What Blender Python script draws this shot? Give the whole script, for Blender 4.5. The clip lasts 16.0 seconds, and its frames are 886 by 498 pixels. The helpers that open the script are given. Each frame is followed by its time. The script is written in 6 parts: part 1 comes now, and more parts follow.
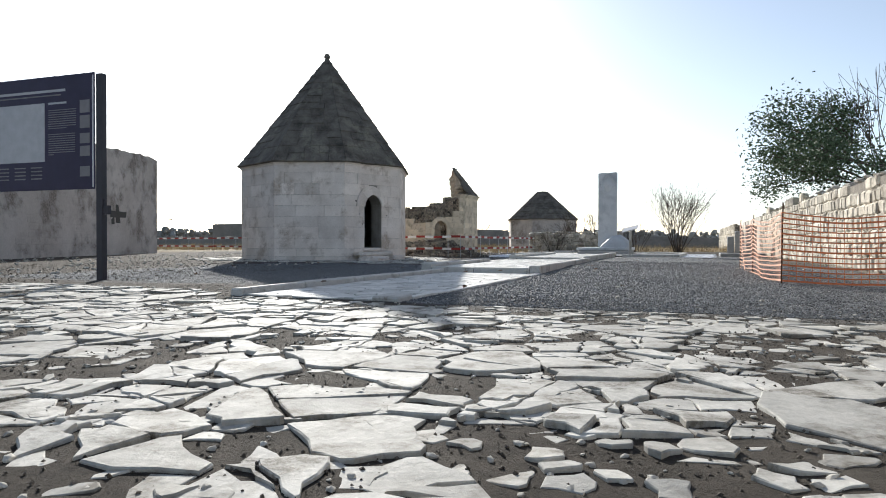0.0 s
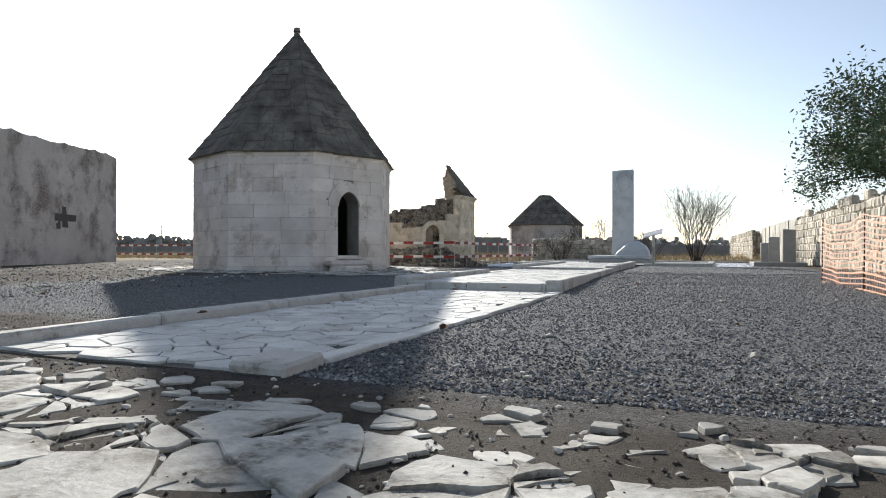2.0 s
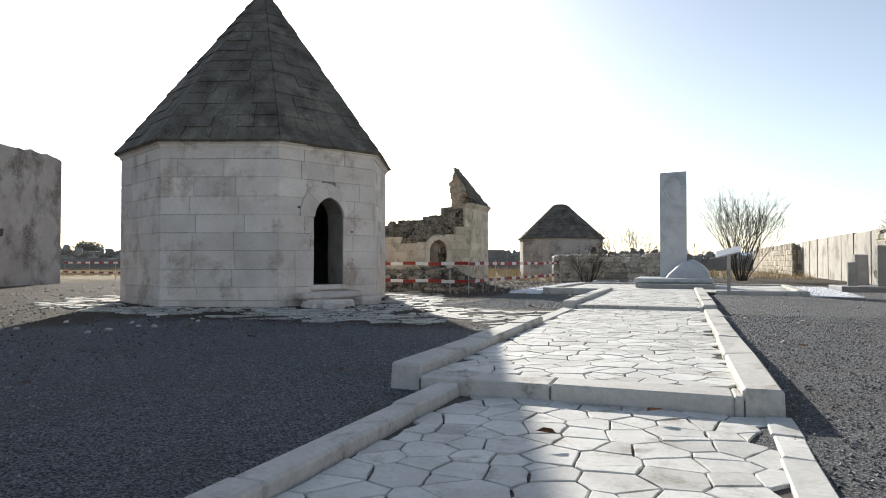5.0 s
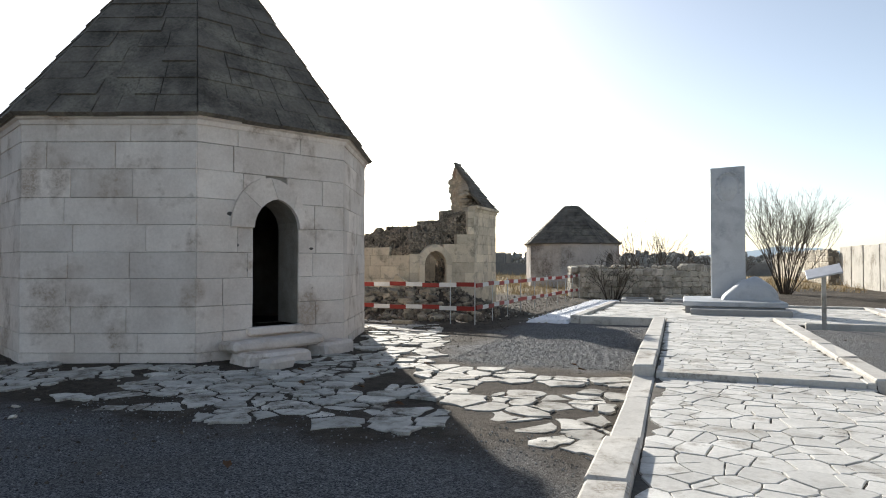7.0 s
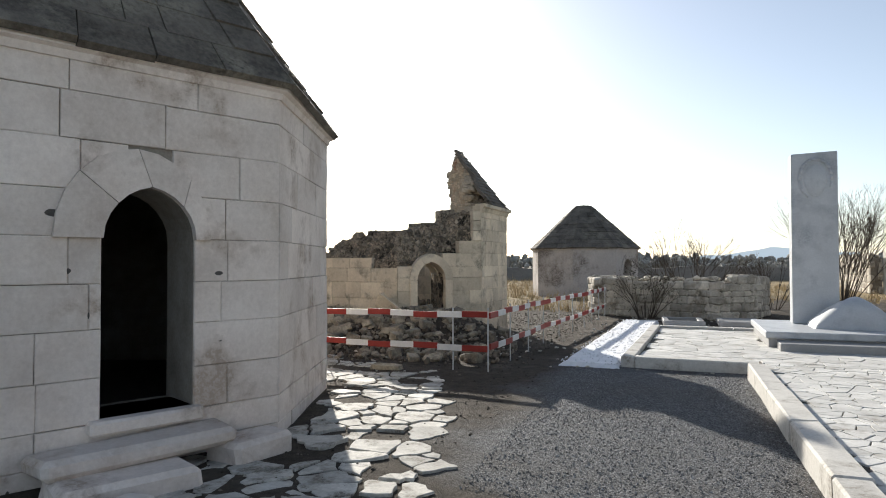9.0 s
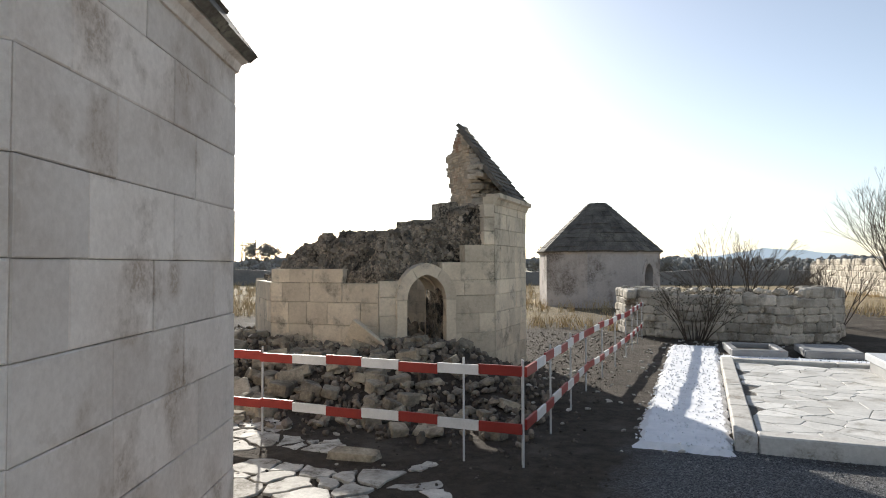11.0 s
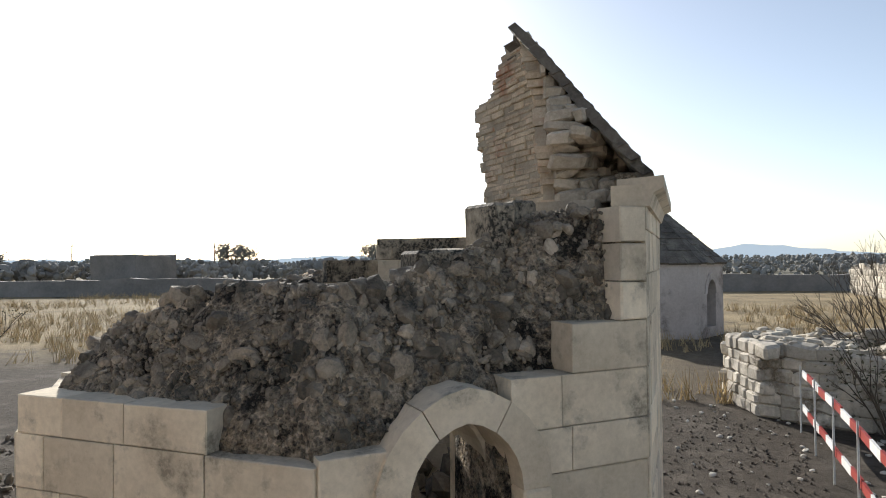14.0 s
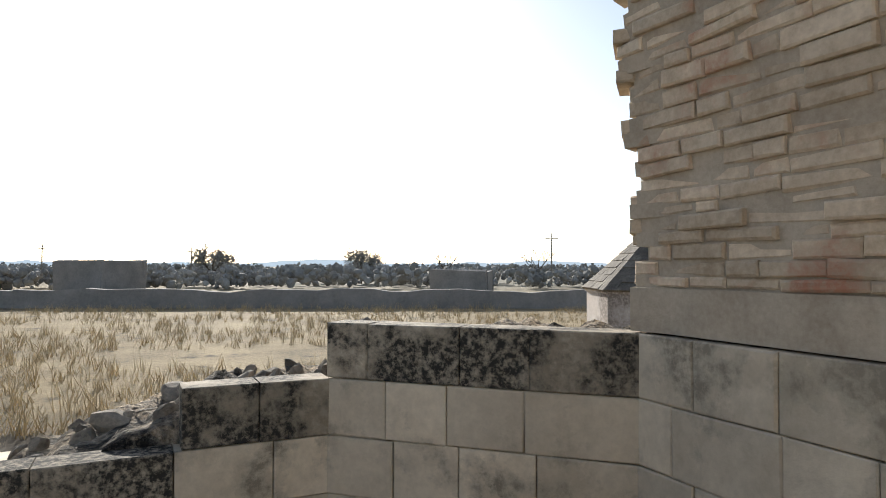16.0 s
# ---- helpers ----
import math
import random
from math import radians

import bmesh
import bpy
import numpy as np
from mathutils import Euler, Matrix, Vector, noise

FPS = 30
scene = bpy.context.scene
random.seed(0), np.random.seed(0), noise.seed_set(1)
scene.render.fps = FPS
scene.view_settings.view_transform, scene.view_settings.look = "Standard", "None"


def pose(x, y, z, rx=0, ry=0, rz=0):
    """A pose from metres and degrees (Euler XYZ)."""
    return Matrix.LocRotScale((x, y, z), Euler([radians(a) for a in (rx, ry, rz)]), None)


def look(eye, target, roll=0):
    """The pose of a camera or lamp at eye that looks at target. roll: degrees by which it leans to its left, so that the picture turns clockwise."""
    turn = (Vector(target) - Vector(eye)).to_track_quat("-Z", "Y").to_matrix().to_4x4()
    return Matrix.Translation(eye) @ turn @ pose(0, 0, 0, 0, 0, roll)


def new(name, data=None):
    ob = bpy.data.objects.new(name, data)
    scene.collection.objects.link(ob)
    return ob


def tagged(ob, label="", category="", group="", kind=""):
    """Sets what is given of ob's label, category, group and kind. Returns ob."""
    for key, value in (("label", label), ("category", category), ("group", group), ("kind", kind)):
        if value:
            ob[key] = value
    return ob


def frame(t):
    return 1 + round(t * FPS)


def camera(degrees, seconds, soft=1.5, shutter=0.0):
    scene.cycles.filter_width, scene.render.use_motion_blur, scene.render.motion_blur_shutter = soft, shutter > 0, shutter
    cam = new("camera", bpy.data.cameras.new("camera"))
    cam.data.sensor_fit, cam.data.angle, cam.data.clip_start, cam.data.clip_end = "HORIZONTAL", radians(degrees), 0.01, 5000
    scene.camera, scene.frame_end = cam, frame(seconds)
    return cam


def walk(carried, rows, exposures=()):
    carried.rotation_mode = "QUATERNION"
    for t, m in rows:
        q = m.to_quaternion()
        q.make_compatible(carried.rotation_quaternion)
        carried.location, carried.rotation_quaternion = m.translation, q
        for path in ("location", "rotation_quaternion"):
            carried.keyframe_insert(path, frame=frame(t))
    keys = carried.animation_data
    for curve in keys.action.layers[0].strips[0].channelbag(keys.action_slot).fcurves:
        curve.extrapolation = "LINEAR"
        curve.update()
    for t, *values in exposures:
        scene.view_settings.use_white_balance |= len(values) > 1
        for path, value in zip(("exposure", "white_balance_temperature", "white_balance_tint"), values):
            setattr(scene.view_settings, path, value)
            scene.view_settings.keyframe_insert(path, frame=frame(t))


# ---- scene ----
cam = camera(69.0, 16.0, soft=1.0)

PATH = [
    (0, (1.103, 0.893, 0.59), (0.373, 2.755, 0.57), 0.1),
    (0.5, (0.889, 1.686, 0.575), (0.157, 3.547, 0.559), 0.2),
    (1, (0.642, 2.646, 0.559), (-0.092, 4.507, 0.55), 0.2),
    (1.5, (0.4, 3.572, 0.558), (-0.337, 5.432, 0.554), 0.3),
    (2, (-0.016, 4.429, 0.543), (-0.741, 6.293, 0.549), 0.1),
    (2.5, (-0.374, 5.202, 0.522), (-1.093, 7.069, 0.538), 0.1),
    (3, (-0.724, 5.937, 0.53), (-1.442, 7.804, 0.555), 0.1),
    (3.5, (-1.066, 6.521, 0.565), (-1.785, 8.387, 0.598), 0.1),
    (4, (-1.417, 7.226, 0.642), (-2.137, 9.091, 0.684), -0.0),
    (6.5, (-3.286, 11.782, 1.243), (-3.997, 13.651, 1.278), 0.1),
    (7, (-3.655, 12.767, 1.321), (-4.365, 14.637, 1.361), -0.0),
    (7.5, (-4.029, 13.646, 1.412), (-4.736, 15.517, 1.451), 0.1),
    (8, (-4.408, 14.597, 1.505), (-5.11, 16.469, 1.543), 0.1),
    (8.5, (-4.772, 15.531, 1.54), (-5.471, 17.404, 1.581), -0.0),
    (9, (-5.154, 16.521, 1.604), (-5.849, 18.396, 1.648), -0.1),
    (11.5, (-6.981, 21.048, 1.858), (-7.653, 22.931, 1.905), -0.1),
    (12, (-7.4, 22.036, 1.951), (-8.071, 23.919, 1.994), -0.1),
    (12.5, (-7.838, 22.961, 2.034), (-8.499, 24.848, 2.078), -0.1),
    (13, (-8.305, 23.987, 2.155), (-8.957, 25.877, 2.198), -0.0),
    (13.5, (-8.751, 24.994, 2.291), (-9.394, 26.887, 2.331), -0.3),
    (14, (-9.219, 26.138, 2.431), (-9.847, 28.037, 2.47), -0.5),
    (14.5, (-9.58, 27.367, 2.513), (-10.198, 29.269, 2.56), -0.2),
    (15, (-9.966, 28.308, 2.667), (-10.572, 30.213, 2.717), -0.1),
    (15.5, (-10.369, 29.219, 2.795), (-10.965, 31.127, 2.847), -0.0),
    (16, (-10.861, 30.161, 2.918), (-11.449, 32.072, 2.972), 0.1),
]
walk(cam, [(t, look(eye, target, roll)) for t, eye, target, roll in PATH], [(0.0, 0.56, 6300, 8), (6.0, 0.56, 6600, 8), (14.0, 0.56, 6500, 9), (15.0, 0.62, 6450, 9), (16.0, 0.72, 6500, 9)])

# ---- light ----
SUN_AZ, SUN_EL = radians(34.0), radians(20.5)   # west of +y, above the horizon
world = bpy.data.worlds.new("world")
scene.world = world
world.use_nodes = True
wt = world.node_tree
sky = wt.nodes.new("ShaderNodeTexSky")
sky.sky_type = "NISHITA"
sky.sun_disc = False
sky.sun_elevation = SUN_EL
sky.sun_rotation = -SUN_AZ
sky.air_density, sky.dust_density, sky.ozone_density = 0.85, 0.7, 1.6
pale = wt.nodes.new("ShaderNodeHueSaturation")      # thin winter haze
pale.inputs["Saturation"].default_value = 0.72
wt.links.new(sky.outputs[0], pale.inputs["Color"])
wt.links.new(pale.outputs[0], wt.nodes["Background"].inputs[0])
wt.nodes["Background"].inputs[1].default_value = 0.112
sun = new("sun", bpy.data.lights.new("sun", "SUN"))
sun.data.energy, sun.data.angle, sun.data.color = 5.0, radians(0.6), (1.0, 0.95, 0.88)
sun.matrix_world = look((0, 0, 0), (math.sin(SUN_AZ) * math.cos(SUN_EL), -math.cos(SUN_AZ) * math.cos(SUN_EL), -math.sin(SUN_EL)))

# ---- materials ----


def material(name, dark, light, scale=3.0, fine=40.0, rough=0.9, bump=0.3, depth=0.01, piece=0.12, stain=None, stain_scale=1.2, stain_amount=0.5, island=False):
    """Two scales of mottling, a tint of its own for each piece, stains with soft edges, and fine relief."""
    m = bpy.data.materials.new(name)
    m.use_nodes = True
    nt = m.node_tree
    n, l = nt.nodes, nt.links
    bsdf = n["Principled BSDF"]
    bsdf.inputs["Roughness"].default_value = rough
    bsdf.inputs["Specular IOR Level"].default_value = 0.25
    geo = n.new("ShaderNodeNewGeometry")
    info = n.new("ShaderNodeObjectInfo")

    def tex(s, detail=5.0, r=0.6):
        t = n.new("ShaderNodeTexNoise")
        t.inputs["Scale"].default_value, t.inputs["Detail"].default_value, t.inputs["Roughness"].default_value = s, detail, r
        l.new(geo.outputs["Position"], t.inputs["Vector"])
        return t.outputs["Fac"]

    def mth(op, a, b):
        x = n.new("ShaderNodeMath")
        x.operation = op
        for i, v in enumerate((a, b)):
            if isinstance(v, (int, float)):
                x.inputs[i].default_value = v
            else:
                l.new(v, x.inputs[i])
        return x.outputs[0]

    def mixc(f, a, b):
        x = n.new("ShaderNodeMix")
        x.data_type = "RGBA"
        for i, v in ((0, f), (6, a), (7, b)):
            if isinstance(v, tuple):
                x.inputs[i].default_value = (*v, 1)
            elif isinstance(v, (int, float)):
                x.inputs[i].default_value = v
            else:
                l.new(v, x.inputs[i])
        return x.outputs[2]

    def ramp(v, lo, hi):
        x = n.new("ShaderNodeMapRange")
        x.inputs["From Min"].default_value, x.inputs["From Max"].default_value = lo, hi
        l.new(v, x.inputs["Value"])
        return x.outputs[0]

    big, small = tex(scale), tex(fine, 6.0, 0.7)
    both = mth("ADD", mth("MULTIPLY", big, 0.6), mth("MULTIPLY", small, 0.4))
    col = mixc(ramp(both, 0.36, 0.64), dark, light)
    if piece:
        own = geo.outputs["Random Per Island"] if island else info.outputs["Random"]
        hsv = n.new("ShaderNodeHueSaturation")
        l.new(col, hsv.inputs["Color"])
        l.new(mth("ADD", mth("MULTIPLY", own, 2 * piece), 1 - piece), hsv.inputs["Value"])
        col = hsv.outputs["Color"]
    if stain:
        mask = mth("MULTIPLY", ramp(tex(stain_scale, 7.0, 0.68), 0.62 - 0.3 * stain_amount, 0.72 - 0.25 * stain_amount), ramp(small, 0.3, 0.55))
        col = mixc(mask, col, stain)
    l.new(col, bsdf.inputs["Base Color"])
    if bump:
        b = n.new("ShaderNodeBump")
        b.inputs["Strength"].default_value, b.inputs["Distance"].default_value = bump, depth
        l.new(both, b.inputs["Height"])
        l.new(b.outputs[0], bsdf.inputs["Normal"])
    return m


def plain(name, color, rough=0.6, metal=0.0, vary=0.12):
    return material(name, tuple(c * (1 - vary) for c in color), tuple(min(1, c * (1 + vary)) for c in color), 6, 60, rough, 0.08, 0.003, 0.05)


LIME = material("pale_limestone", (0.59, 0.51, 0.445), (0.80, 0.72, 0.65), 1.4, 26, 0.85, 0.55, 0.016, 0.10, (0.43, 0.345, 0.275), 1.5, 0.30)
LIME_CORE = material("limestone_mortar", (0.21, 0.185, 0.155), (0.35, 0.315, 0.27), 4, 40, 0.95, 0.4, 0.01, 0)
RUIN = material("honey_limestone", (0.50, 0.425, 0.315), (0.74, 0.645, 0.495), 1.8, 24, 0.88, 0.6, 0.016, 0.17, (0.27, 0.235, 0.18), 2.4, 0.34)
LICHEN = material("lichened_limestone", (0.29, 0.24, 0.175), (0.60, 0.52, 0.40), 2.5, 38, 0.92, 0.7, 0.018, 0.15, (0.035, 0.033, 0.028), 3.0, 0.76)
COBBLE = material("river_cobble", (0.095, 0.08, 0.06), (0.36, 0.305, 0.235), 5, 60, 0.9, 0.8, 0.02, 0.45, (0.05, 0.048, 0.04), 2.2, 0.4, island=True)
BRICK = material("old_brick", (0.42, 0.33, 0.23), (0.66, 0.55, 0.41), 5, 40, 0.92, 0.6, 0.010, 0.18, (0.40, 0.20, 0.13), 1.9, 0.30)
MUD = material("mud_mortar", (0.34, 0.28, 0.21), (0.52, 0.45, 0.35), 5, 50, 0.95, 0.6, 0.01, 0)
SHARD = material("old_masonry", (0.30, 0.25, 0.185), (0.58, 0.49, 0.38), 3, 28, 0.95, 0.7, 0.02, 0.2, (0.09, 0.075, 0.055), 2, 0.4, island=True)
ROOF = material("weathered_roof_stone", (0.065, 0.057, 0.047), (0.20, 0.175, 0.145), 2.2, 22, 0.92, 0.8, 0.025, 0.16, (0.24, 0.215, 0.17), 1.0, 0.3, island=True)
SLAB = material("white_paving_limestone", (0.50, 0.485, 0.45), (0.73, 0.71, 0.665), 2.6, 34, 0.75, 0.5, 0.010, 0.13, (0.34, 0.31, 0.265), 3.2, 0.28)
SLAB_ISLAND = material("white_paving_limestone_bits", (0.50, 0.485, 0.45), (0.73, 0.71, 0.665), 2.6, 34, 0.75, 0.5, 0.010, 0.13, (0.34, 0.31, 0.265), 3.2, 0.28, island=True)
OLD_FLAG = material("old_flagstone", (0.36, 0.34, 0.30), (0.65, 0.62, 0.56), 2.8, 34, 0.8, 0.75, 0.016, 0.2, (0.17, 0.15, 0.12), 3.4, 0.45)
OLD_FLAG_BITS = material("old_flagstone_bits", (0.33, 0.31, 0.27), (0.61, 0.58, 0.52), 2.8, 34, 0.8, 0.75, 0.016, 0.25, (0.17, 0.15, 0.12), 3.4, 0.45, island=True)
KERB = material("kerb_limestone", (0.46, 0.435, 0.395), (0.68, 0.655, 0.605), 2.0, 30, 0.8, 0.35, 0.008, 0.06, (0.28, 0.25, 0.21), 2.0, 0.35)
JOINT = material("path_joint", (0.07, 0.062, 0.052), (0.16, 0.145, 0.125), 5, 40, 0.95, 0.4, 0.01, 0)
PLASTER = material("stained_plaster", (0.42, 0.365, 0.325), (0.60, 0.545, 0.50), 0.7, 14, 0.92, 0.35, 0.015, 0.05, (0.20, 0.165, 0.14), 0.6, 0.45)
CONCRETE = material("pale_concrete", (0.40, 0.38, 0.34), (0.55, 0.52, 0.47), 0.8, 20, 0.9, 0.3, 0.01, 0.08, (0.25, 0.22, 0.18), 0.9, 0.4)
MARBLE = material("grey_marble", (0.45, 0.46, 0.47), (0.58, 0.59, 0.60), 2.5, 30, 0.45, 0.05, 0.003, 0.0, (0.36, 0.37, 0.39), 1.2, 0.3)
GREYSTONE = material("grey_granite", (0.26, 0.255, 0.25), (0.36, 0.355, 0.345), 3, 60, 0.6, 0.1, 0.004, 0.08)
WALLSTONE = material("field_stone", (0.36, 0.32, 0.255), (0.64, 0.575, 0.475), 3, 26, 0.9, 0.45, 0.012, 0.3, (0.17, 0.145, 0.11), 1.8, 0.35, island=True)
WALLSTONE_PIECE = material("field_stone_piece", (0.34, 0.305, 0.25), (0.60, 0.545, 0.465), 3, 26, 0.9, 0.45, 0.012, 0.25, (0.2, 0.17, 0.13), 1.8, 0.35)
MORTAR = material("wall_mortar", (0.14, 0.12, 0.098), (0.27, 0.24, 0.20), 5, 40, 0.95, 0.6, 0.02, 0)
WHITE_PEBBLE = material("white_pebble", (0.74, 0.75, 0.77), (0.9, 0.9, 0.92), 6, 90, 0.8, 0.4, 0.008, 0.1, island=True)
PEBBLE = material("grey_pebble", (0.085, 0.084, 0.083), (0.36, 0.356, 0.352), 6, 60, 0.85, 0.2, 0.004, 0.5, island=True)
SOIL_CRUMB = material("soil_crumb", (0.06, 0.05, 0.04), (0.155, 0.132, 0.106), 6, 60, 0.95, 0.3, 0.006, 0.5, island=True)
CRUMB = material("limestone_crumb", (0.36, 0.33, 0.28), (0.62, 0.58, 0.51), 6, 60, 0.9, 0.3, 0.006, 0.3, island=True)
LEAF_LITTER = plain("dry_leaf", (0.17, 0.095, 0.05), 0.85, vary=0.3)
DEBRIS = material("fallen_stone", (0.085, 0.07, 0.054), (0.30, 0.255, 0.20), 3, 26, 0.92, 0.5, 0.015, 0.35, (0.10, 0.09, 0.07), 2, 0.35, island=True)
DEBRIS_PIECE = material("fallen_block", (0.12, 0.103, 0.078), (0.46, 0.40, 0.30), 3, 26, 0.92, 0.5, 0.015, 0.25, (0.12, 0.105, 0.08), 2, 0.3)
RED = plain("red_board_paint", (0.27, 0.034, 0.026), 0.5)
WHITE = plain("white_board_paint", (0.68, 0.67, 0.65), 0.5)
STEEL = plain("grey_post_steel", (0.52, 0.52, 0.51), 0.45)
SIGN_FACE = plain("dark_sign_panel", (0.035, 0.028, 0.06), 0.4)
SIGN_FRAME = plain("dark_sign_frame", (0.045, 0.042, 0.05), 0.45)
SIGN_PALE = plain("pale_sign_print", (0.42, 0.42, 0.44), 0.5)
SIGN_GREY = plain("grey_sign_print", (0.20, 0.19, 0.20), 0.5)
SIGN_EDGE = plain("light_sign_edge", (0.60, 0.60, 0.62), 0.4)
NET = plain("orange_plastic_net", (0.72, 0.20, 0.08), 0.5)
NET_PALE = plain("faded_plastic_net", (0.75, 0.42, 0.28), 0.5)
RUST = plain("rusty_rebar", (0.10, 0.05, 0.03), 0.8)
BARK = material("bark", (0.06, 0.048, 0.038), (0.15, 0.125, 0.10), 8, 50, 0.95, 0.6, 0.01, 0)
TWIG = material("bare_twig", (0.055, 0.044, 0.034), (0.13, 0.105, 0.082), 8, 50, 0.95, 0.2, 0.004, 0)
LEAF = material("green_leaf", (0.055, 0.085, 0.042), (0.12, 0.165, 0.085), 3, 30, 0.6, 0, 0, 0.4, island=True)
SCRUB = material("scrub_leaf", (0.05, 0.05, 0.03), (0.11, 0.10, 0.065), 3, 30, 0.85, 0, 0, 0.4, island=True)
STRAW = material("dry_grass", (0.34, 0.25, 0.13), (0.56, 0.44, 0.26), 3, 30, 0.85, 0, 0, 0.3, island=True)
# scrub colour lightened to hold the distance haze
HAZED_WOOD = material("far_scrub", (0.19, 0.185, 0.17), (0.31, 0.30, 0.275), 0.2, 2, 0.95, 0, 0, 0.3, island=True)
FAR_STONE = material("far_wall_stone", (0.17, 0.16, 0.15), (0.28, 0.26, 0.24), 0.6, 5, 0.95, 0.5, 0.05, 0.1)
# distance haze on the hills, put in as a weak blue emission
HILL = bpy.data.materials.new("far_hill_haze_glow")
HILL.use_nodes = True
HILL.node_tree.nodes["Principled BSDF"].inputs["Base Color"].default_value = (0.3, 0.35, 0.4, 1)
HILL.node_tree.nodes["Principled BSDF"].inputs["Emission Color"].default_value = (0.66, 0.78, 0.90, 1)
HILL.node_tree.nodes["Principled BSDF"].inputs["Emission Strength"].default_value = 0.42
# dark tone inside the tomb, and painted shade for its sockets and the niche
DARK = plain("dark_interior", (0.10, 0.09, 0.08), 0.95)
WOOD = material("grey_wood", (0.16, 0.14, 0.115), (0.28, 0.25, 0.21), 4, 40, 0.9, 0.3, 0.006, 0.1)


def ground_material():
    """Brown dirt, dark gravel round the path, dry grass over the far plain."""
    m = bpy.data.materials.new("ground_earth")
    m.use_nodes = True
    nt = m.node_tree
    n, l = nt.nodes, nt.links
    bsdf = n["Principled BSDF"]
    bsdf.inputs["Roughness"].default_value = 0.95
    bsdf.inputs["Specular IOR Level"].default_value = 0.15
    geo = n.new("ShaderNodeNewGeometry")
    sep = n.new("ShaderNodeSeparateXYZ")

    def tex(s, detail=6.0, r=0.62):
        t = n.new("ShaderNodeTexNoise")
        t.inputs["Scale"].default_value, t.inputs["Detail"].default_value, t.inputs["Roughness"].default_value = s, detail, r
        l.new(geo.outputs["Position"], t.inputs["Vector"])
        return t.outputs["Fac"]

    def mth(op, a, b):
        x = n.new("ShaderNodeMath")
        x.operation = op
        for i, v in enumerate((a, b)):
            if isinstance(v, (int, float)):
                x.inputs[i].default_value = v
            else:
                l.new(v, x.inputs[i])
        return x.outputs[0]

    def ramp(v, lo, hi):
        x = n.new("ShaderNodeMapRange")
        x.inputs["From Min"].default_value, x.inputs["From Max"].default_value = lo, hi
        l.new(v, x.inputs["Value"])
        return x.outputs[0]

    def mixc(f, a, b):
        x = n.new("ShaderNodeMix")
        x.data_type = "RGBA"
        for i, v in ((0, f), (6, a), (7, b)):
            if isinstance(v, tuple):
                x.inputs[i].default_value = (*v, 1)
            else:
                l.new(v, x.inputs[i])
        return x.outputs[2]

    l.new(geo.outputs["Position"], sep.inputs[0])
    wob = mth("MULTIPLY", mth("SUBTRACT", tex(0.7, 5), 0.5), 2.2)
    x, y = mth("ADD", sep.outputs[0], wob), mth("ADD", sep.outputs[1], wob)

    def box(x0, x1, y0, y1, soft=0.35):
        a = mth("MULTIPLY", ramp(x, x0 - soft, x0 + soft), ramp(x, x1 + soft, x1 - soft))
        return mth("MULTIPLY", a, mth("MULTIPLY", ramp(y, y0 - soft, y0 + soft), ramp(y, y1 + soft, y1 - soft)))

    gravel = mth("MAXIMUM", box(-10.5, -3.6, 8.3, 16.9), mth("MAXIMUM", box(-2.6, 4.2, 7.0, 20.0, 0.6), mth("MAXIMUM", box(-6.9, -4.1, 20.9, 27.0), box(-2.0, 3.4, 19.0, 33.0))))
    vor = n.new("ShaderNodeTexVoronoi")
    vor.inputs["Scale"].default_value = 95
    l.new(geo.outputs["Position"], vor.inputs["Vector"])
    chips = vor.outputs["Color"]
    chip = n.new("ShaderNodeSeparateColor")
    l.new(chips, chip.inputs[0])
    fine, mid = tex(85, 8, 0.75), tex(7, 7, 0.68)
    gravel_col = mixc(mth("MULTIPLY", chip.outputs[0], ramp(fine, 0.3, 0.7)), (0.05, 0.0505, 0.052), (0.54, 0.545, 0.55))
    gravel_col = mixc(mth("MULTIPLY", ramp(tex(0.9, 4), 0.5, 0.7), 0.35), gravel_col, (0.14, 0.125, 0.105))
    dirt = mixc(ramp(mth("ADD", mth("MULTIPLY", mid, 0.5), mth("MULTIPLY", fine, 0.5)), 0.36, 0.64), (0.038, 0.031, 0.024), (0.115, 0.095, 0.075))
    dirt = mixc(mth("MULTIPLY", ramp(tex(1.1, 7), 0.52, 0.68), 0.6), dirt, (0.17, 0.147, 0.12))
    near = mixc(gravel, dirt, gravel_col)
    grass = mixc(ramp(mth("ADD", mth("MULTIPLY", tex(0.35, 6), 0.5), mth("MULTIPLY", tex(7, 6, 0.7), 0.5)), 0.38, 0.62), (0.175, 0.135, 0.078), (0.42, 0.33, 0.195))
    field = mth("MAXIMUM", mth("MULTIPLY", ramp(y, 37.5, 41.0), ramp(x, -7.0, -12.0)), ramp(y, 47.0, 52.0))
    field = mth("MAXIMUM", field, mth("MULTIPLY", ramp(x, -26.0, -32.0), ramp(y, 20.0, 30.0)))
    field = mth("MULTIPLY", field, ramp(tex(0.55, 5), 0.30, 0.42))
    col = mixc(field, near, grass)
    far = ramp(y, 82.0, 130.0)
    col = mixc(far, col, (0.20, 0.185, 0.14))
    l.new(col, bsdf.inputs["Base Color"])
    b = n.new("ShaderNodeBump")
    b.inputs["Strength"].default_value, b.inputs["Distance"].default_value = 1.0, 0.024
    dist = mth("MULTIPLY", vor.outputs["Distance"], -0.6)
    l.new(mth("ADD", mth("ADD", fine, mth("MULTIPLY", mid, 0.8)), mth("MULTIPLY", dist, gravel)), b.inputs["Height"])
    l.new(b.outputs[0], bsdf.inputs["Normal"])
    return m


GROUND = ground_material()


